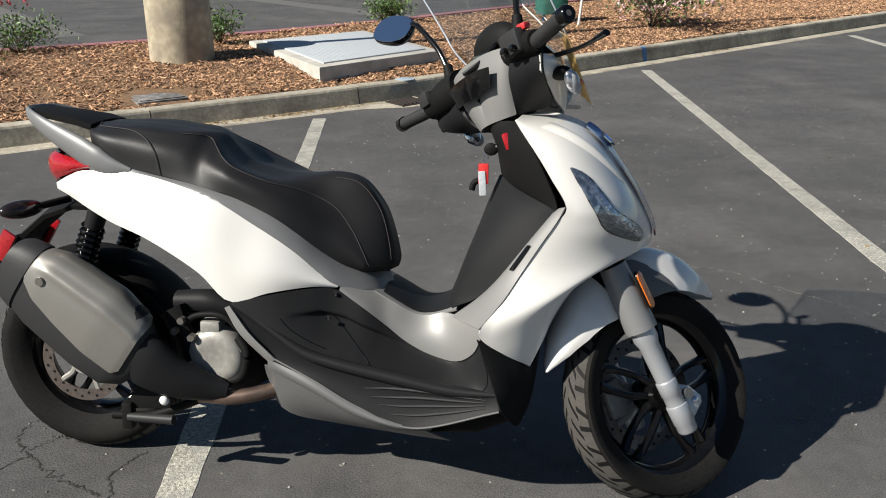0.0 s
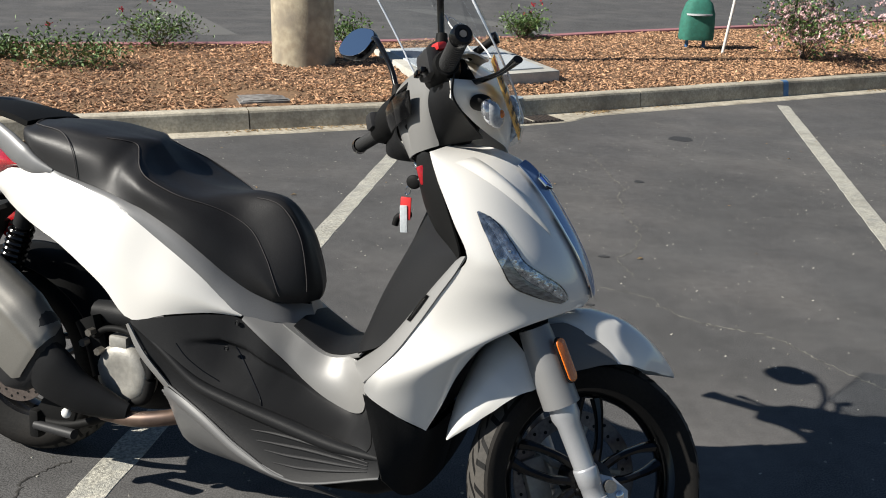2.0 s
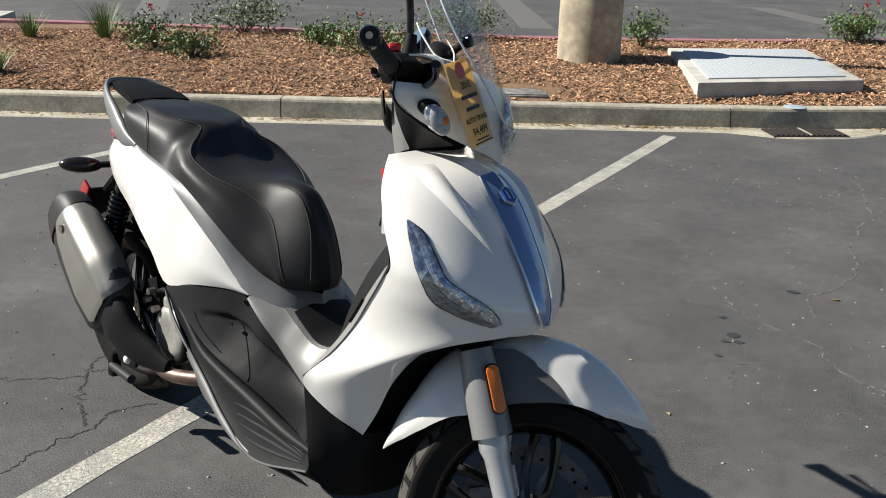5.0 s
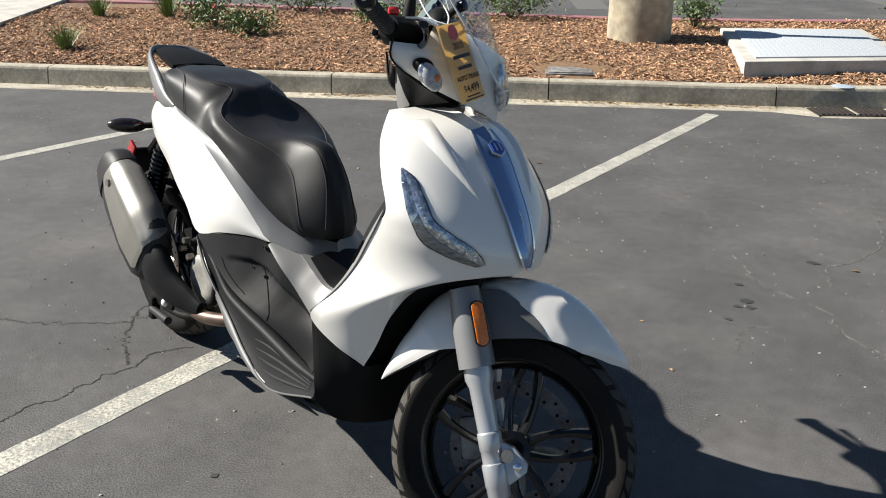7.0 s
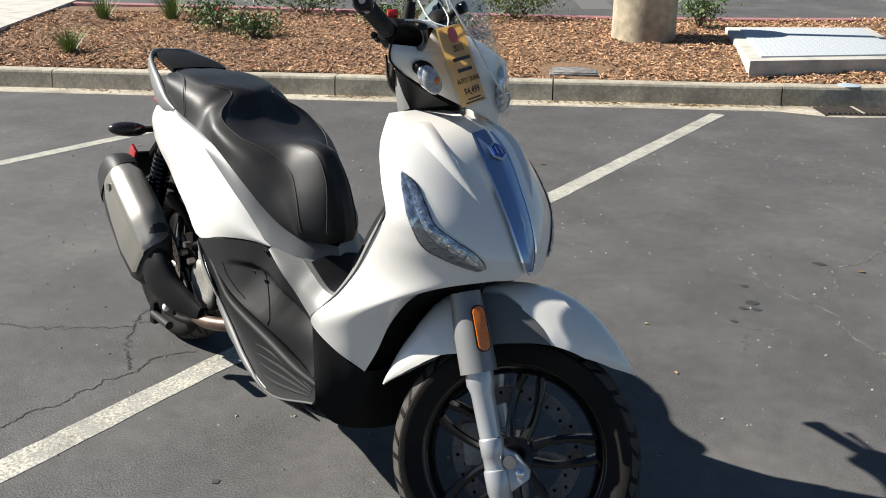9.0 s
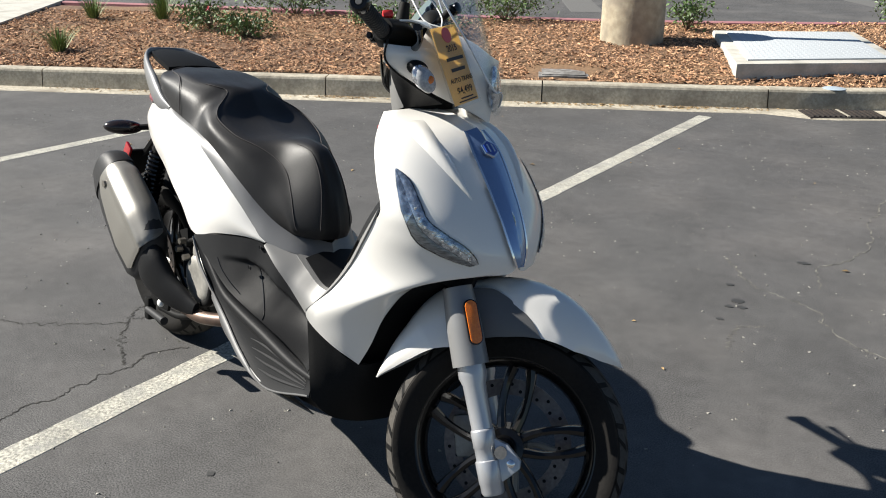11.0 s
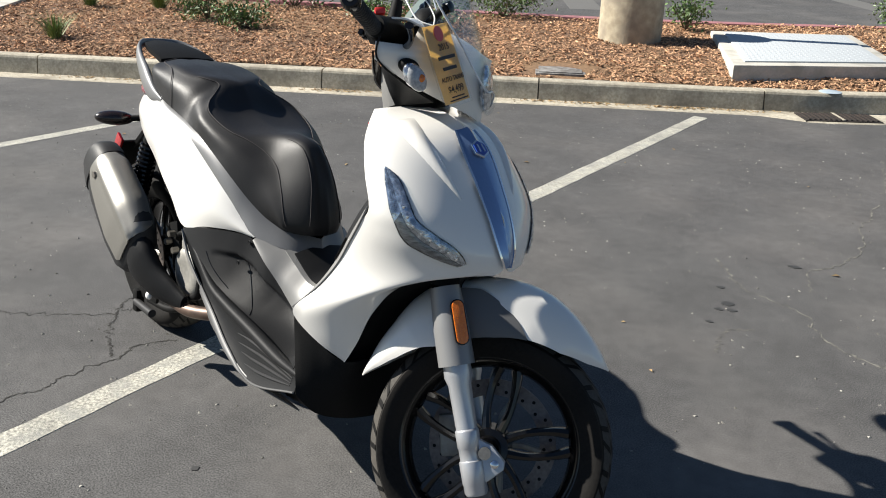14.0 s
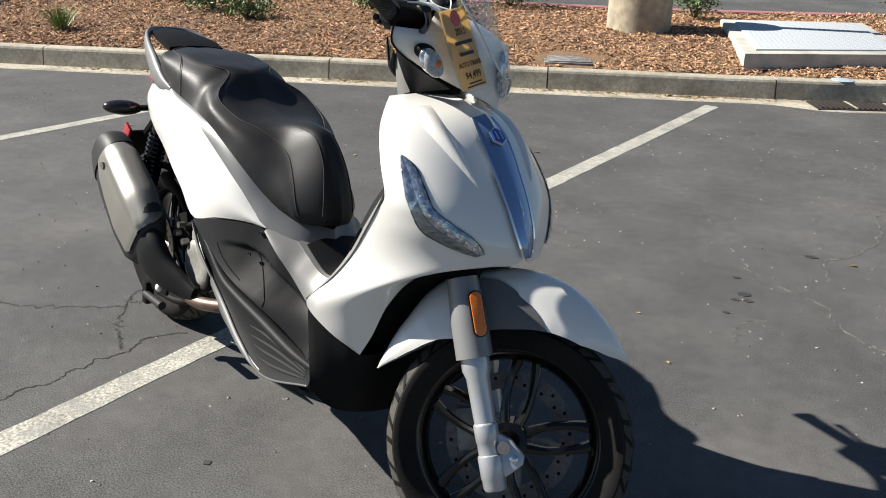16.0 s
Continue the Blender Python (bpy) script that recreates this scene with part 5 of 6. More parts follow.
part("front_fender", fender(48.9, 120, [(48.9, 0.322), (57, 0.334), (65, 0.346), (74, 0.362), (83, 0.376), (94, 0.386), (108, 0.388), (120, 0.386)],
                            [(48.9, 0.3205), (57, 0.292), (69, 0.269), (86, 0.260), (91, 0.284), (98, 0.314), (108, 0.352), (120, 0.362)],
                            [(48.9, 0.002), (51, 0.018), (54, 0.032), (60, 0.052), (69, 0.073), (78, 0.084), (86, 0.089), (100, 0.086), (108, 0.072), (120, 0.060)]), PEARL, scooter, "pearl white front fender", STEER)
part("rear_fender", fender(126, 168.4, [(126, 0.390), (134, 0.380), (145, 0.358), (160, 0.343), (168.4, 0.340)],
                           [(126, 0.250), (132.8, 0.255), (139.5, 0.270), (151.5, 0.288), (160, 0.308), (168.4, 0.337)],
                           [(126, 0.084), (140, 0.084), (150, 0.072), (160, 0.046), (165, 0.024), (168.4, 0.003)]), PEARL, scooter, "pearl white rear fender half", STEER)
for sg in (-1, 1):
    rows = []
    for a in np.linspace(86.0, 124, 28):
        hi = float(np.interp(a, [86, 91, 98, 108, 124], [0.2605, 0.287, 0.317, 0.356, 0.372]))
        lo = float(np.interp(a, [86, 102, 118, 124], [0.2595, 0.250, 0.249, 0.249]))
        y = [float(np.interp(a, [86, 100, 124], [0.0885, yy, yy])) for yy in (0.080, 0.089, 0.092, 0.088)]
        rows.append([Vector((FC[0] + r * math.cos(radians(a)), sg * q, FC[2] + r * math.sin(radians(a)))) for r, q in zip((hi, hi * 0.6 + lo * 0.4, hi * 0.3 + lo * 0.7, lo), y)])
    part("fender_side", thicken(grid(rows), 0.004), TITAN, scooter, "dark grey fender side", STEER)
# dark liner between shield and wheel, out to the shield's edges
rows = [[Vector((x - 0.010 - 0.035 * abs(u) ** 3, hw * u, z - 0.012 * u * u)) for u in np.linspace(-1, 1, 15)] for x, z, hw in ((1.470, 0.662, 0.085), (1.400, 0.625, 0.135), (1.315, 0.535, 0.168), (1.272, 0.445, 0.178), (1.245, 0.375, 0.185))]
part("wheel_arch_liner", thicken(grid(rows), 0.006), MATTEB, scooter)

# engine side, exhaust
part("engine_block", ball((0.42, -0.03, 0.33), 0.16, 0.11, 0.12), MATTEB, scooter)
case = part("engine_case", lathe([(0.0, 0.082), (-0.030, 0.080), (-0.042, 0.070), (-0.048, 0.050), (-0.044, 0.036), (-0.044, 0.0)], (0.425, -0.125, 0.342), (0, 1, 0), 36), ALLOY, scooter, "cast grey engine cover")
part("case_lug", block(0.415, -0.140, 0.425, 0.055, 0.05, 0.035, 0.010), ALLOY, case)
part("case_lug", block(0.470, -0.135, 0.300, 0.04, 0.04, 0.06, 0.010, pose(0, 0, 0, 0, 30, 0)), ALLOY, case)
for a in (20, 95, 160, 220, 300):
    part("case_bolt", lathe([(-0.012, 0), (-0.012, 0.007), (0, 0.007)], (0.425 + 0.078 * math.cos(radians(a)), -0.150, 0.342 + 0.078 * math.sin(radians(a))), (0, 1, 0), 6), STEEL, case)
part("coolant_hose", tube([(0.49, -0.155, 0.40), (0.515, -0.165, 0.36), (0.50, -0.165, 0.30), (0.455, -0.16, 0.275)], 0.013, steps=20), MATTEB, scooter)
part("breather_hose", tube([(0.33, -0.15, 0.42), (0.38, -0.16, 0.455), (0.45, -0.165, 0.46), (0.50, -0.165, 0.425)], 0.008, steps=20), MATTEB, scooter)
part("swing_bracket", tube([(0.30, -0.13, 0.46), (0.33, -0.14, 0.40), (0.36, -0.145, 0.33)], [0.03, 0.022, 0.026], n=10, steps=12, flat=1.4), MATTEB, scooter)
part("air_duct", tube([(0.30, -0.09, 0.47), (0.40, -0.10, 0.475), (0.49, -0.10, 0.45)], [0.03, 0.035, 0.02], n=12, steps=12), BLACKP, scooter)
for x, z in ((0.345, 0.445), (0.325, 0.415), (0.37, 0.40)):
    part("bracket_bolt", lathe([(-0.01, 0), (-0.01, 0.010), (0.01, 0.010)], (x, -0.175, z), (0, 1, 0), 6), STEEL, scooter)
rows = []
for a in np.linspace(20, 120, 18):
    rows.append([Vector((0.312 * math.cos(radians(a)) + 0.0, w, 0.280 + (0.312 - 0.03 * abs(w / 0.095) ** 3) * math.sin(radians(a)))) for w in np.linspace(-0.095, 0.095, 9)])
part("rear_hugger", thicken(grid(rows), 0.005), MATTEB, scooter, "black inner rear fender")
AX0, AX1 = Vector((-0.100, -0.205, 0.590)), Vector((0.235, -0.225, 0.360))
ADIR = (AX1 - AX0).normalized()
AUP = Vector((0, 1, 0)).cross(ADIR).normalized() * -1
ASIDE = Vector((0, -1, 0))


def muffler_rows(stations, e=0.75, n=32):
    return [ring(AX0 + ADIR * t + ASIDE * o, AUP, ASIDE, r1, r2, n, e) for t, r1, r2, o in stations]


exhaust = part("muffler", grid(muffler_rows([(0.05, 0.050, 0.045, 0.0), (0.055, 0.092, 0.052, 0), (0.12, 0.112, 0.057, 0), (0.28, 0.126, 0.060, 0), (0.37, 0.120, 0.055, 0), (0.42, 0.085, 0.045, 0.0), (0.44, 0.04, 0.03, 0)]), close_v=True, caps=True), DARKGREY, scooter, "dark grey muffler")
part("end_cap", grid(muffler_rows([(0.0, 0.055, 0.035, 0), (0.0, 0.072, 0.050, 0), (0.02, 0.088, 0.052, 0), (0.055, 0.098, 0.057, 0), (0.070, 0.100, 0.058, 0)]), close_v=True, caps=True), DARKGREY, exhaust, "matt black muffler end cap")
rows = []
for t, lo, hi in ((0.074, 10, 66), (0.080, 4, 90), (0.12, -2, 104), (0.20, -8, 108), (0.30, -14, 108), (0.39, -20, 104), (0.405, -12, 84)):
    r1 = float(np.interp(t, [0.055, 0.12, 0.28, 0.37, 0.42], [0.092, 0.112, 0.126, 0.120, 0.085])) + 0.006
    r2 = float(np.interp(t, [0.055, 0.12, 0.28, 0.37, 0.42], [0.052, 0.057, 0.060, 0.055, 0.042])) + 0.008
    r = []
    for a in np.linspace(lo, hi, 31):
        co, si = math.cos(radians(a)), math.sin(radians(a))
        fold = 0.007 * max(0.0, 1 - abs(a - 34) / 12) * min(1.0, max(0.0, (t - 0.08) / 0.05))
        r.append(AX0 + ADIR * t + ASIDE * (fold + r2 * math.copysign(abs(co) ** 0.75, co)) + AUP * (r1 * math.copysign(abs(si) ** 0.75, si)))
    rows.append(r)
part("muffler_cover", thicken(grid([[Vector([float(np.interp(f, np.linspace(0, 1, len(rows)), [row[j][i] for row in rows])) for i in range(3)]) for j in range(31)] for f in np.linspace(0, 1, 30)]), 0.004), MUFFLER, exhaust, "brushed metal muffler cover")
part("cover_bolt", lathe([(-0.006, 0), (-0.006, 0.011), (0.004, 0.012), (0.004, 0)], (0.022, -0.2735, 0.560), (0, 1, 0), 18), STEEL, exhaust)
part("heat_shield", tube([(0.225, -0.228, 0.385), (0.280, -0.234, 0.345), (0.345, -0.225, 0.305), (0.42, -0.205, 0.278), (0.47, -0.195, 0.266)], [0.040, 0.038, 0.029, 0.022, 0.012], n=18, steps=28, flat=1.9), BLACKP, scooter, "black exhaust heat shield")
part("exhaust_pipe", tube([(0.39, -0.19, 0.248), (0.48, -0.185, 0.246), (0.56, -0.165, 0.258), (0.62, -0.13, 0.27)], 0.020, steps=16), HOTPIPE, scooter, "heat-stained exhaust pipe")
part("pillion_peg", tube([(0.20, -0.215, 0.183), (0.33, -0.225, 0.188)], [0.012, 0.013], n=10, steps=8), DARKGREY, scooter, "folded foot peg")
part("peg_bracket", block(0.195, -0.205, 0.185, 0.03, 0.03, 0.075, 0.008), MATTEB, scooter)
part("white_bolt", ball((0.308, -0.226, 0.241), 0.013, 0.010, 0.013), WHITETIE, scooter, "white capped bolt")
part("bracket_plate", slab([(0.18, 0.20), (0.25, 0.31), (0.33, 0.27), (0.31, 0.21)], 0.01, pose(0, -0.195, 0, 90, 0, 0), 0.003), MATTEB, scooter)
part("side_stand", tube([(0.62, 0.12, 0.24), (0.60, 0.22, 0.10), (0.585, 0.285, -0.028)], [0.013, 0.012, 0.012], steps=12), MATTEB, scooter, "black side stand")
part("centre_stand", tube([(0.36, -0.10, 0.20), (0.22, -0.11, 0.145), (0.10, -0.12, 0.14)], 0.012, steps=10), MATTEB, scooter)

for s in (-1, 1):
    a, b = Vector((0.110, s * 0.118, 0.725)), Vector((-0.005, s * 0.128, 0.430))
    sh = part("shock_absorber", tube([a, b], [0.020, 0.019], n=14, steps=8), GLOSSB, scooter, "black shock absorber")
    part("shock_cap", tube([a, a.lerp(b, 0.18)], [0.027, 0.025], n=14, steps=5), BLACKP, sh)
    d = (b - a).normalized()
    x = d.orthogonal().normalized()
    y = d.cross(x)
    coil = [a.lerp(b, 0.18 + 0.62 * k / 120) + (x * math.cos(k * 0.62) + y * math.sin(k * 0.62)) * 0.027 for k in range(121)]
    part("coil_spring", tube(coil, 0.0055, n=6, steps=220, up=d), GLOSSB, sh, "black coil spring")

# chest pieces laid on the shield
pts, polys = [], []
for ob in shield_meshes:
    b = len(pts)
    pts += [v.co.copy() for v in ob.data.vertices]
    polys += [[b + i for i in p.vertices] for p in ob.data.polygons]
SKIN = BVHTree.FromPolygons(pts, polys)


def on_skin(w):
    """The nearest place on the outer face of the shield, and its way out."""
    out = (w - Vector((1.2, 0, 0.75))).normalized()
    c, nn, _, _ = SKIN.find_nearest(w + out * 0.03)
    if abs(c.y) < 0.006:
        nn = Vector((nn.x, 0, nn.z))
        nn = nn.normalized() if nn.length > 0.5 else Vector((out.x, 0, out.z)).normalized()
    return c, nn if nn.dot(out) > 0 else -nn


def drape(a, b, nu, nv, lift, bulge=0.0, mirror=False, depth=0.0):
    """A skin between two edges near the shield, laid on it; depth: the thickness of its shell."""
    pa, pb = spline(a, nu), spline(b, nu)
    rows = []
    for i, (p, q) in enumerate(zip(pa, pb)):
        r, under = [], []
        for j in range(nv):
            u = j / (nv - 1)
            w = p.lerp(q, u)
            c, nn = on_skin(w)
            top = c + nn * (lift + depth + bulge * math.sin(math.pi * u) * max(0.0, math.sin(math.pi * i / (nu - 1))) ** 0.5)
            low = c + nn * lift
            if mirror:
                top.y, low.y = -top.y, -low.y
            r.append(top)
            under.append(low)
        rows.append(r + under[::-1] if depth else r)
    if depth:
        return grid(rows, close_v=True, caps=True)
    return grid(rows)


def centre_x(z):
    """The shield's front line."""
    return float(np.interp(z, [0.66, 0.68, 0.712, 0.79, 0.878, 0.946, 0.980], [1.532, 1.533, 1.529, 1.490, 1.430, 1.376, 1.30]))


HL_OUT = [(1.320, -0.192, 0.871), (1.339, -0.202, 0.839), (1.361, -0.209, 0.804), (1.380, -0.207, 0.767), (1.390, -0.198, 0.743), (1.405, -0.188, 0.726), (1.424, -0.174, 0.716), (1.454, -0.149, 0.702), (1.486, -0.114, 0.691)]
HL_IN = [(1.322, -0.189, 0.872), (1.348, -0.181, 0.862), (1.365, -0.178, 0.849), (1.392, -0.178, 0.820), (1.418, -0.175, 0.785), (1.444, -0.153, 0.762), (1.474, -0.120, 0.738), (1.489, -0.105, 0.718), (1.497, -0.098, 0.699)]


def between(f, lo=0, hi=9):
    return [tuple(Vector(a).lerp(Vector(b), f)) for a, b in list(zip(HL_OUT, HL_IN))[lo:hi]]


for mi in SIDES:
    lamp = part("headlight", drape(HL_OUT, HL_IN, 44, 9, 0.0015, 0.0, mi, depth=0.0015), GLOSSB, scooter, "dark framed headlight unit")
    part("upper_reflector", drape(between(0.50), between(0.95), 40, 6, 0.0025, 0.002, mi, depth=0.001), LAMPIN, lamp, "bright lamp reflector")
    part("turn_reflector", drape(between(0.03, 0, 4), between(0.49, 0, 4), 20, 5, 0.0025, 0.001, mi, depth=0.001), LAMPIN, lamp, "bright lamp reflector")
    part("ribbed_lens", drape(between(0.06, 3, 9), between(0.48, 3, 9), 26, 6, 0.0025, 0.002, mi, depth=0.001), LAMPDK, lamp, "ribbed dark lens")
    part("lamp_lens", drape(HL_OUT, HL_IN, 44, 9, 0.0050, 0.002, mi, depth=0.001), LENS, lamp, "clear lamp lens")
    for q in spline(between(0.70, 3, 9), 9)[:8]:
        c, nn = on_skin(q)
        c = c + nn * 0.0040
        part("led", block(c.x, -c.y if mi else c.y, c.z, 0.005, 0.007, 0.006, 0.0012), CHROME, lamp)


def strip(half, inner=0.0):
    zs = (0.955, 0.915, 0.86, 0.79, 0.74, 0.690)
    return [(centre_x(z), s_, z) for z, s_ in zip(zs, half)]


HALF = (0.030, 0.040, 0.037, 0.031, 0.025, 0.013)
tie = part("chest_grille", drape(strip([-v for v in HALF]), strip(HALF), 40, 12, 0.005, 0.004, depth=0.003), SKYTIE, scooter, "glossy chest strip with the sky's blue reflection in its colour")
for sg in (-1, 1):
    part("chrome_edge", drape(strip([sg * (v + 0.004) for v in HALF]), strip([sg * (v - 0.001) for v in HALF]), 40, 3, 0.0065, depth=0.003), CHROME, tie, "chrome edge")
em = Matrix.Translation(SKIN.find_nearest(Vector((1.42, 0, 0.927)))[0] + Vector((0.007, 0, 0.005))) @ Matrix.Rotation(radians(42), 4, 'Y') @ pose(0, 0, 0, 0, 0, 90)
part("emblem", slab([(0.024 * math.cos(radians(30 + 60 * k)), 0.024 * math.sin(radians(30 + 60 * k))) for k in range(6)], 0.005, em, 0.0015), CHROME, tie, "small hexagonal emblem")
part("emblem_field", slab([(0.0195 * math.cos(radians(30 + 60 * k)), 0.0195 * math.sin(radians(30 + 60 * k))) for k in range(6)], 0.007, em, 0.001), mat("deep_blue_enamel", (0.02, 0.06, 0.32), 0.2, coat=0.6), tie)
for x in (-0.007, 0.006):
    part("emblem_stroke", block(0, 0, 0, 0.004, 0.020, 0.002, 0.0005, em @ Matrix.Translation((x, 0, 0.0075))), CHROME, tie)
# ridges down the bonnet
for mi in SIDES:
    part("bonnet_ridge", drape([(1.27, -0.075, 0.965), (1.34, -0.092, 0.935), (1.40, -0.088, 0.885), (1.45, -0.078, 0.832)], [(1.25, -0.125, 0.955), (1.32, -0.132, 0.925), (1.385, -0.118, 0.885), (1.45, -0.082, 0.829)], 30, 13, 0.0002, 0.009, mi), PEARL, scooter, "raised bonnet ridge")

# handlebar with its cowl, turned with the fork
BARS = Matrix.Translation(PIVOT) @ Matrix.Rotation(radians(43.0), 4, STEM_AXIS) @ Matrix.Translation(-PIVOT)
rows = []
for z, xf, xb, hw in ((0.945, 1.20, 1.115, 0.060), (0.975, 1.225, 1.105, 0.085), (1.0, 1.24, 1.10, 0.105), (1.03, 1.25, 1.098, 0.120), (1.06, 1.25, 1.098, 0.125), (1.085, 1.24, 1.10, 0.120), (1.105, 1.225, 1.11, 0.10)):
    rows.append(ring(Vector(((xf + xb) / 2, 0, z)), Vector((1, 0, 0)), Vector((0, 1, 0)), (xf - xb) / 2, hw, 40, 0.72))
part("headset_core", grid(rows, close_v=True, caps=True), MATTEB, scooter, "", BARS)
P_TOP = [(1.108, -0.140, 1.092), (1.088, -0.118, 1.098), (1.075, -0.060, 1.102), (1.072, 0.0, 1.104)]
P_BOT = [(1.142, -0.078, 0.952), (1.128, -0.064, 0.948), (1.112, -0.030, 0.944), (1.108, 0.0, 0.943)]
C_TOP = [(1.100, -0.258, 1.036), (1.168, -0.222, 1.056), (1.228, -0.152, 1.090), (1.285, -0.078, 1.120), (1.318, 0.0, 1.132)]
C_BOT = [(1.108, -0.246, 1.000), (1.172, -0.185, 0.986), (1.236, -0.118, 0.982), (1.302, -0.055, 0.980), (1.334, 0.0, 0.978)]
for mi in SIDES:
    part("rear_cover", patch(P_TOP, P_BOT, 26, 12, (-0.010, -0.004, 0), mirror=mi), SILVER, scooter, "silver handlebar rear cover", BARS)
    a = [(1.061, -0.098, 1.056), (1.053, -0.05, 1.060), (1.051, 0.0, 1.061)]
    b = [(1.075, -0.078, 1.010), (1.069, -0.04, 1.008), (1.067, 0.0, 1.007)]
    part("cover_recess", patch(a, b, 14, 5, (-0.004, 0, 0), mirror=mi), GLOSSB, scooter, "black inset of the rear cover", BARS)
    a = [(1.108, -0.138, 1.092), (1.098, -0.130, 1.03), (1.120, -0.104, 0.985), (1.143, -0.078, 0.953)]
    b = [(1.108, -0.262, 1.048), (1.114, -0.248, 1.004), (1.165, -0.190, 0.985), (1.230, -0.104, 0.978)]
    part("side_cover", patch(a, b, 22, 8, (-0.006, -0.010, 0), mirror=mi), BLACKP, scooter, "dark grey handlebar side cover", BARS)
    part("front_cowl", patch(C_TOP[mi:], C_BOT[mi:], 34, 14, (0.012, -0.018, 0.004), 0.8, mirror=mi), PEARL, scooter, "pearl white handlebar cowl", BARS)
    part("cowl_top", patch(C_TOP[1:], [(1.160, -0.150, 1.126), (1.185, -0.11, 1.142), (1.22, -0.06, 1.150), (1.235, 0.0, 1.152)], 26, 8, (0, 0, 0.008), mirror=mi), PEARL, scooter, "pearl white cowl top", BARS)
    part("grip_well", patch(C_TOP[:2], [(1.100, -0.150, 1.100), (1.160, -0.150, 1.126)], 14, 8, (0, 0.02, -0.030), mirror=mi), MATTEB, scooter, "black opening round the grip", BARS)
    part("cowl_lip", patch([(1.118, -0.256, 1.096), (1.150, -0.252, 1.102), (1.186, -0.238, 1.098)], [(1.142, -0.150, 1.128), (1.170, -0.140, 1.134), (1.206, -0.120, 1.130)], 12, 8, (0, 0, 0.006), mirror=mi), PEARL, scooter, "pearl white lip over the grip opening", BARS)
    s = 1 if mi else -1
    part("signal_neck", ball((1.178, s * 0.225, 1.010), 0.024, 0.026, 0.016), MATTEB, scooter, "", BARS)
    sg = part("front_signal", ball((1.196, s * 0.236, 0.990), 0.030, 0.015, 0.022, pose(0, 0, 0, 0, 40, s * -35)), LAMPIN, scooter, "clear front turn signal", BARS)
    part("signal_lens", ball((1.204, s * 0.237, 0.986), 0.031, 0.015, 0.021, pose(0, 0, 0, 0, 40, s * -35)), FROST, sg, "", BARS)
    part("signal_bulb", ball((1.216, s * 0.244, 0.987), 0.008, 0.006, 0.009), AMBER, sg, "orange bulb", BARS)
part("main_headlight", ball((1.322, 0, 1.062), 0.018, 0.075, 0.055, pose(0, 0, 0, 0, -12, 0)), LAMPIN, scooter, "clear main headlight", BARS)
part("headlight_glass", ball((1.330, 0, 1.062), 0.022, 0.080, 0.060, pose(0, 0, 0, 0, -12, 0)), LENS, scooter, "clear curved headlight glass", BARS)
part("instrument_pod", ball((1.155, 0, 1.145), 0.045, 0.100, 0.068, pose(0, 0, 0, 0, -20, 0)), MATTEB, scooter, "black instrument pod", BARS)
part("dial_glass", lathe([(0, 0), (0, 0.062), (0.006, 0.060), (0.008, 0.0)], (1.100, 0, 1.118), (-0.75, 0, 0.66), 28), GLOSSB, scooter, "", BARS)
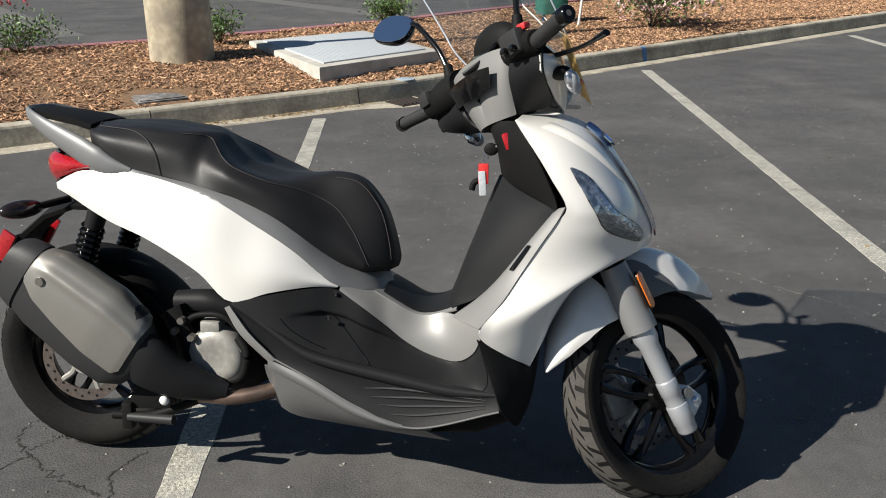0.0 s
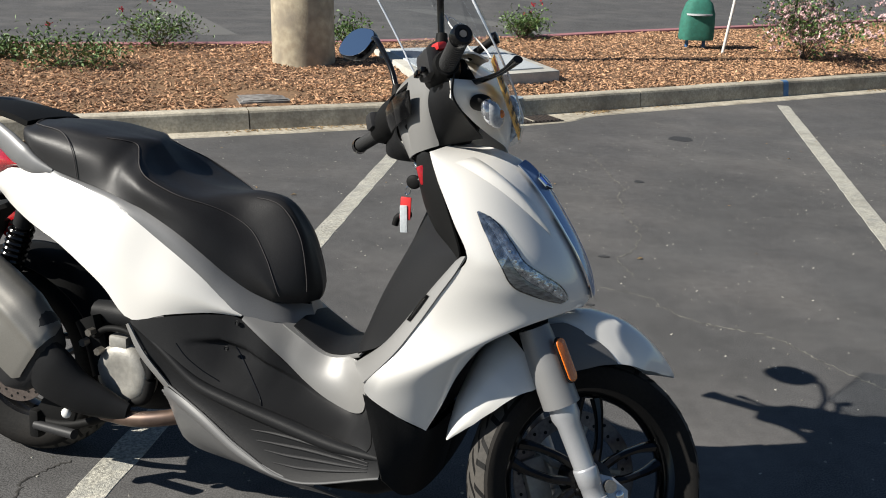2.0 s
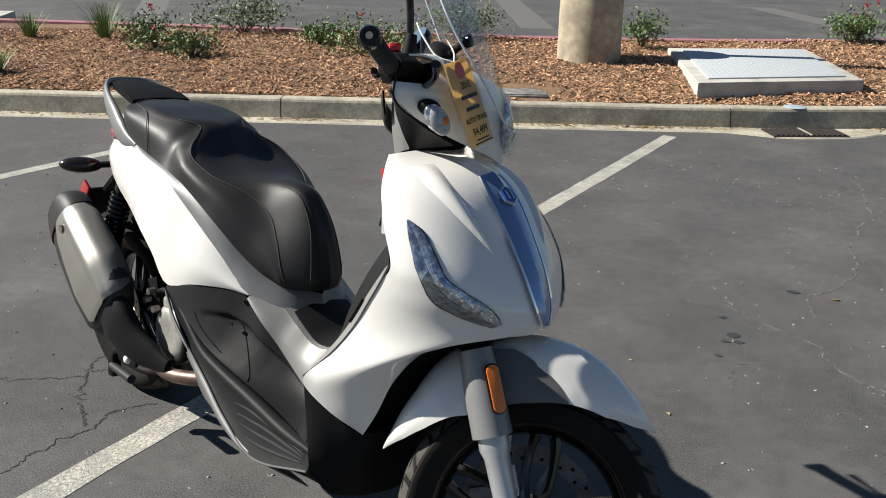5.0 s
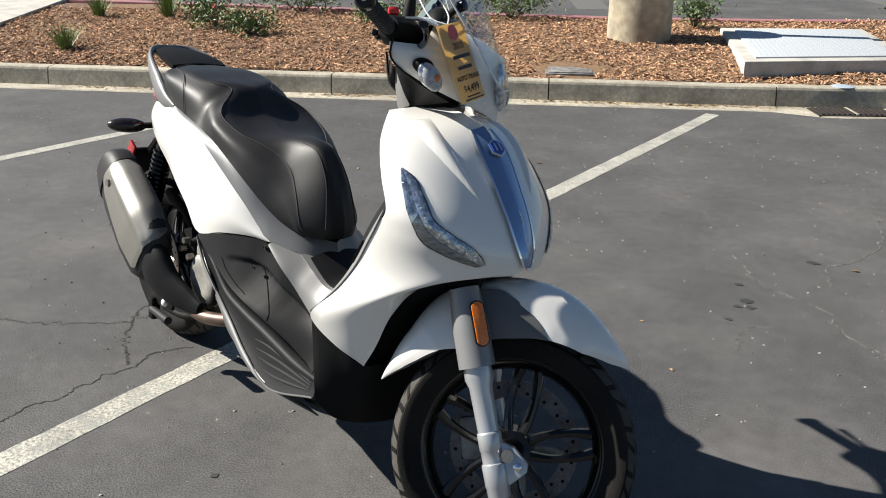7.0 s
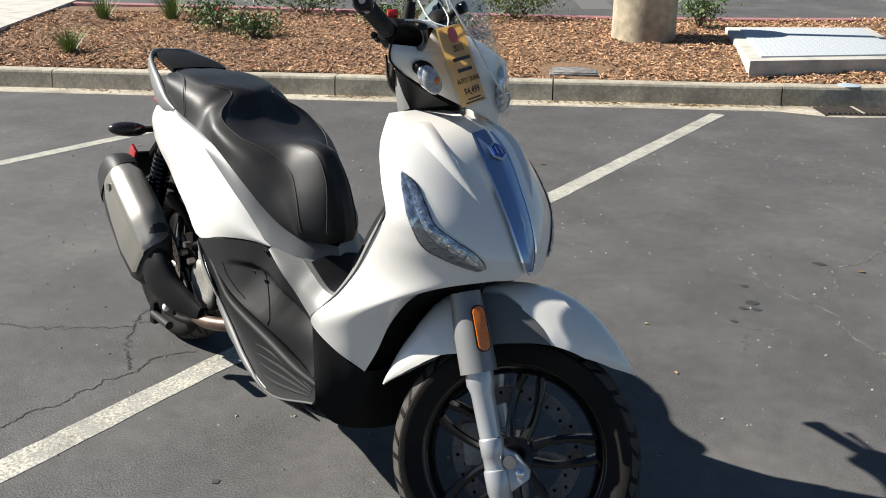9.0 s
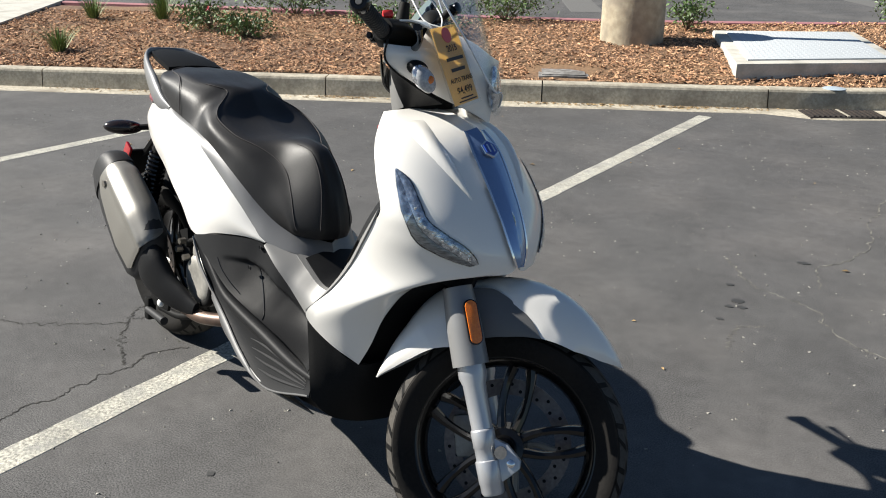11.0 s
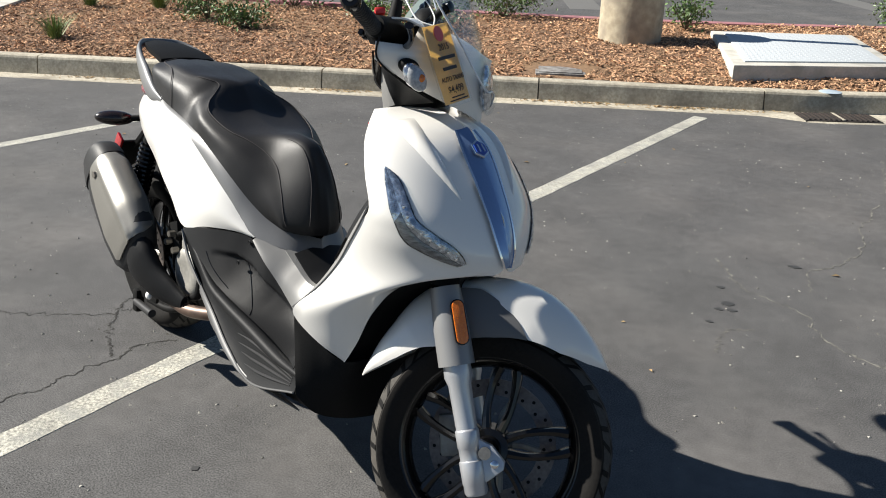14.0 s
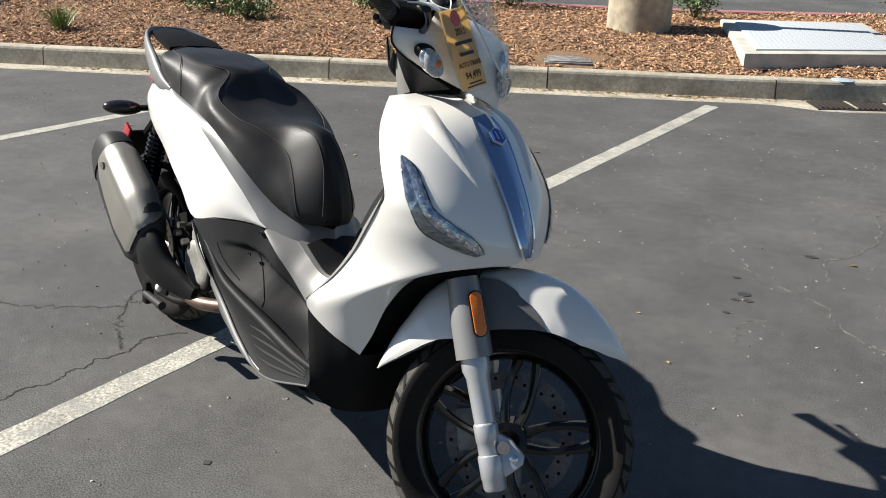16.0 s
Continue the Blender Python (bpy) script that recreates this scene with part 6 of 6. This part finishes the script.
for s in (-1, 1):
    part("bar_shroud", tube([(1.118, s * 0.125, 1.086), (1.105, s * 0.195, 1.078), (1.09, s * 0.265, 1.064)], [0.036, 0.035, 0.024] if s < 0 else [0.050, 0.048, 0.030], n=18, steps=12), MATTEB, scooter, "black switch housing", BARS)
    grip = part("handgrip", tube([(1.092, s * 0.255, 1.062), (1.078, s * 0.34, 1.062), (1.070, s * 0.395, 1.062)], [0.0175, 0.0165, 0.017], n=18, steps=14), GRIPR, scooter, "ribbed black rubber grip", BARS)
    for k in range(14):
        part("grip_rib", lathe([(-0.002, 0.0165), (-0.001, 0.0180), (0.001, 0.0180), (0.002, 0.0165)], (1.089 - 0.018 * k / 13, s * (0.272 + 0.0095 * k), 1.062), (0, 1, 0), 18), GRIPR, grip, "", BARS)
    part("bar_end", lathe([(0.0, 0.020), (0.018, 0.021), (0.024, 0.017), (0.024, 0.009), (0.020, 0.008), (0.020, 0.0)], (1.069, s * 0.394, 1.062), (0, s, 0), 22), GLOSSB, grip, "black bar end weight", BARS)
    part("bar_end_screw", lathe([(0.0, 0.007), (0.0235, 0.007), (0.0235, 0.0)], (1.069, s * 0.394, 1.062), (0, s, 0), 14), STEEL, grip, "", BARS)
    part("brake_lever", tube([(1.140, s * 0.195, 1.050), (1.165, s * 0.24, 1.048), (1.185, s * 0.31, 1.046), (1.190, s * 0.375, 1.048), (1.190, s * 0.385, 1.048)], [0.010, 0.008, 0.006, 0.0065, 0.010], n=10, steps=20, flat=0.75), GLOSSB, scooter, "black brake lever", BARS)
    part("switch_box", block(1.072 if s < 0 else 1.062, s * (0.195 if s < 0 else 0.235), 1.080, 0.03, 0.075 if s < 0 else 0.05, 0.055 if s < 0 else 0.04, 0.010, pose(0, 0, 0, 0, -15, 0)), DARKGREY, scooter, "dark grey switch box", BARS)
    part("mirror_boot", tube([(1.105, s * 0.168, 1.10), (1.10, s * 0.176, 1.160)], [0.018, 0.012], steps=6), MATTEB, scooter, "", BARS)
    part("mirror_stem", tube([(1.10, s * 0.176, 1.150), (1.085, s * 0.20, 1.215), (1.06, s * 0.255, 1.295), (1.055, s * 0.285, 1.315)], 0.0075, n=10, steps=20), GLOSSB, scooter, "black mirror stem", BARS)
    mm = Matrix.Translation((1.028, s * 0.348, 1.318)) @ pose(0, 0, 0, 0, 0, s * 28) @ pose(0, 0, 0, 0, 22, 0) @ pose(0, 0, 0, s * 22, 0, 0)
    mh = part("mirror_shell", grid([[mm @ (Vector((x, y, z))) for x, y, z in [(d, k * (0.075 * math.copysign(abs(math.cos(t)) ** 0.8, math.cos(t))), k * 0.048 * math.copysign(abs(math.sin(t)) ** 0.8, math.sin(t))) for t in np.linspace(0, 2 * math.pi, 32, endpoint=False)]] for d, k in ((-0.006, 0.98), (0.004, 1.0), (0.018, 0.85), (0.030, 0.5), (0.034, 0.1))], close_v=True, caps=True), GLOSSB, scooter, "black rear-view mirror", BARS)
    part("mirror_glass", grid([[mm @ Vector((d, k * (0.075 * math.copysign(abs(math.cos(t)) ** 0.8, math.cos(t))), k * 0.048 * math.copysign(abs(math.sin(t)) ** 0.8, math.sin(t)))) for t in np.linspace(0, 2 * math.pi, 32, endpoint=False)] for d, k in ((-0.0075, 0.95), (-0.0085, 0.94))], close_v=True, caps=True), MIRRORM, mh, "blue-tinted mirror glass reflecting the sky", BARS)
for y_, z_ in ((-0.180, 1.062), (-0.215, 1.058)):
    part("switch_button", block(1.054, y_, z_, 0.012, 0.020, 0.012, 0.003), GLOSSB, scooter, "", BARS)
part("stop_switch", block(1.082, -0.226, 1.110, 0.024, 0.026, 0.016, 0.006, pose(0, 0, 0, 0, -20, 15)), KEYRED, scooter, "red engine stop switch", BARS)
# clear windscreen
rows = []
for f in np.linspace(0, 1, 26):
    z = 1.035 + 0.46 * f
    x = 1.345 - 0.235 * f - 0.05 * f * f
    hw = 0.070 + 0.150 * min(1, f * 3.0) ** 0.7
    rows.append([Vector((x - 0.075 * (u * hw / 0.2) ** 2, hw * u, z + 0.02 * (1 - u * u))) for u in np.linspace(-1, 1, 21)])
wind = part("windscreen", thicken(grid(rows), 0.003), CLEAR, scooter, "clear plastic windscreen", BARS)
rim_line = [r[0] for r in reversed(rows)] + list(rows[0]) + [r[-1] for r in rows]
part("screen_edge", tube(rim_line[::3], 0.0024, n=6, steps=120), EDGE, wind, "rounded clear edge", BARS)
for s in (-1, 1):
    part("screen_bolt", lathe([(-0.010, 0), (-0.010, 0.013), (0.006, 0.013), (0.008, 0.006), (0.008, 0)], (1.216, s * 0.180, 1.172), (0.75, s * 0.5, 0.35), 18), GLOSSB, wind, "black screen bolt", BARS)
    part("screen_strut", tube([(1.212, s * 0.195, 1.166), (1.17, s * 0.15, 1.13)], 0.008, steps=5), MATTEB, wind, "", BARS)

# side badge: plain chrome strokes
for mi in SIDES:
    for k in range(6):
        f = k / 5
        p = Vector((0.245, -0.156, 0.806)).lerp(Vector((0.365, -0.164, 0.780)), f)
        p.y -= 0.006
        part("badge_stroke", block(p.x, -p.y if mi else p.y, p.z, 0.014 if k != 2 else 0.005, 0.003, 0.014, 0.001, pose(0, 0, 0, 0, 14, 0)), CHROME, scooter, "chrome badge stroke")

# price card hung by a white tie, in a clear sleeve
card = tagged(new("price_card"), "yellow price card in a clear sleeve hung on a white tie", "price tag")
TL, TR, BL = Vector((1.305, -0.115, 1.172)), Vector((1.282, -0.017, 1.182)), Vector((1.368, -0.076, 1.010))
ez = (TL - BL).normalized()
ex = TR - TL
ex = (ex - ez * ex.dot(ez)).normalized()
cm = Matrix(((*ex, 0), (*ez, 0), (*(ex.cross(ez)), 0), (0, 0, 0, 1))).transposed()
cm.translation = (TR + BL) / 2
card.matrix_world = scooter.matrix_world @ cm
CW, CH = 0.098, 0.172
part("paper", block(0, 0, 0, CW, CH, 0.0012, 0), TAGY, card, smooth=False)
part("sleeve", block(0, 0, 0, CW + 0.012, CH + 0.016, 0.004, 0), SLEEVE, card, "clear plastic sleeve", smooth=False)


def letters(text, size, y, name):
    cu = bpy.data.curves.new(name, 'FONT')
    cu.body, cu.size, cu.align_x, cu.align_y, cu.extrude, cu.offset = text, size, 'CENTER', 'CENTER', 0.0002, 0.0003
    tmp = bpy.data.objects.new(name, cu)
    scene.collection.objects.link(tmp)
    me = bpy.data.meshes.new_from_object(tmp.evaluated_get(bpy.context.evaluated_depsgraph_get()))
    bpy.data.objects.remove(tmp)
    me.transform(Matrix.Translation((0.004, y, 0.0030)))
    me.materials.clear()
    me.materials.append(INK)
    ob = new(name, me)
    ob.parent = card


letters("2015", 0.020, 0.036, "print_year")
letters("AUTO TRANS", 0.0142, -0.034, "print_gearbox")
letters("$4,499", 0.022, -0.058, "print_price")
for y, w in ((0.013, 0.066), (-0.011, 0.054)):
    part("print_bar", block(0.004, y, 0.0030, w, 0.0075, 0.0004, 0), INK, card, smooth=False)
for y, w in ((-0.074, 0.050), (-0.081, 0.072)):
    part("print_bar", block(0.004, y, 0.0030, w, 0.003, 0.0004, 0), INK, card, smooth=False)
part("round_print", lathe([(0.0026, 0), (0.0026, 0.017), (0.0030, 0.017), (0.0030, 0)], (0, 0.066, 0), (0, 0, 1), 28), TAGRED, card, "round red print")
tiew = tagged(new("cable_tie"), "white nylon cable tie looped from the mirror stem", "cable tie")
tiew.matrix_world = scooter.matrix_world
part("loop", tube([(1.292, -0.068, 1.172), (1.262, -0.085, 1.180), (1.235, -0.090, 1.205), (1.205, -0.085, 1.232), (1.190, -0.078, 1.252)], 0.0019, n=6, steps=24), WHITETIE, tiew)
part("tail", tube([(1.292, -0.066, 1.172), (1.268, -0.045, 1.192), (1.235, -0.045, 1.222), (1.205, -0.060, 1.244), (1.190, -0.076, 1.252), (1.180, -0.084, 1.262)], 0.0016, n=6, steps=24), WHITETIE, tiew)
keys = tagged(new("key_ring"), "key on a ring with a red plastic tag in the ignition", "key")
keys.matrix_world = scooter.matrix_world
part("key_head", ball((1.128, -0.045, 0.893), 0.018, 0.006, 0.016), MATTEB, keys, "black key head")
part("key_blade", tube([(1.128, -0.045, 0.895), (1.155, -0.045, 0.905)], 0.004, steps=4), STEEL, keys)
part("ring", tube([(1.118, -0.042, 0.885), (1.108, -0.040, 0.875), (1.110, -0.040, 0.862), (1.120, -0.043, 0.868), (1.120, -0.043, 0.884)], 0.0014, n=6, steps=24), CHROME, keys)
part("red_tag", block(1.109, -0.038, 0.830, 0.026, 0.004, 0.052, 0.003), KEYRED, keys, "red plastic tag")
part("paper_tag", block(1.107, -0.041, 0.806, 0.018, 0.004, 0.062, 0.002, pose(0, 0, 0, 0, -4, 0)), LIDCON, keys, "grey paper slip")
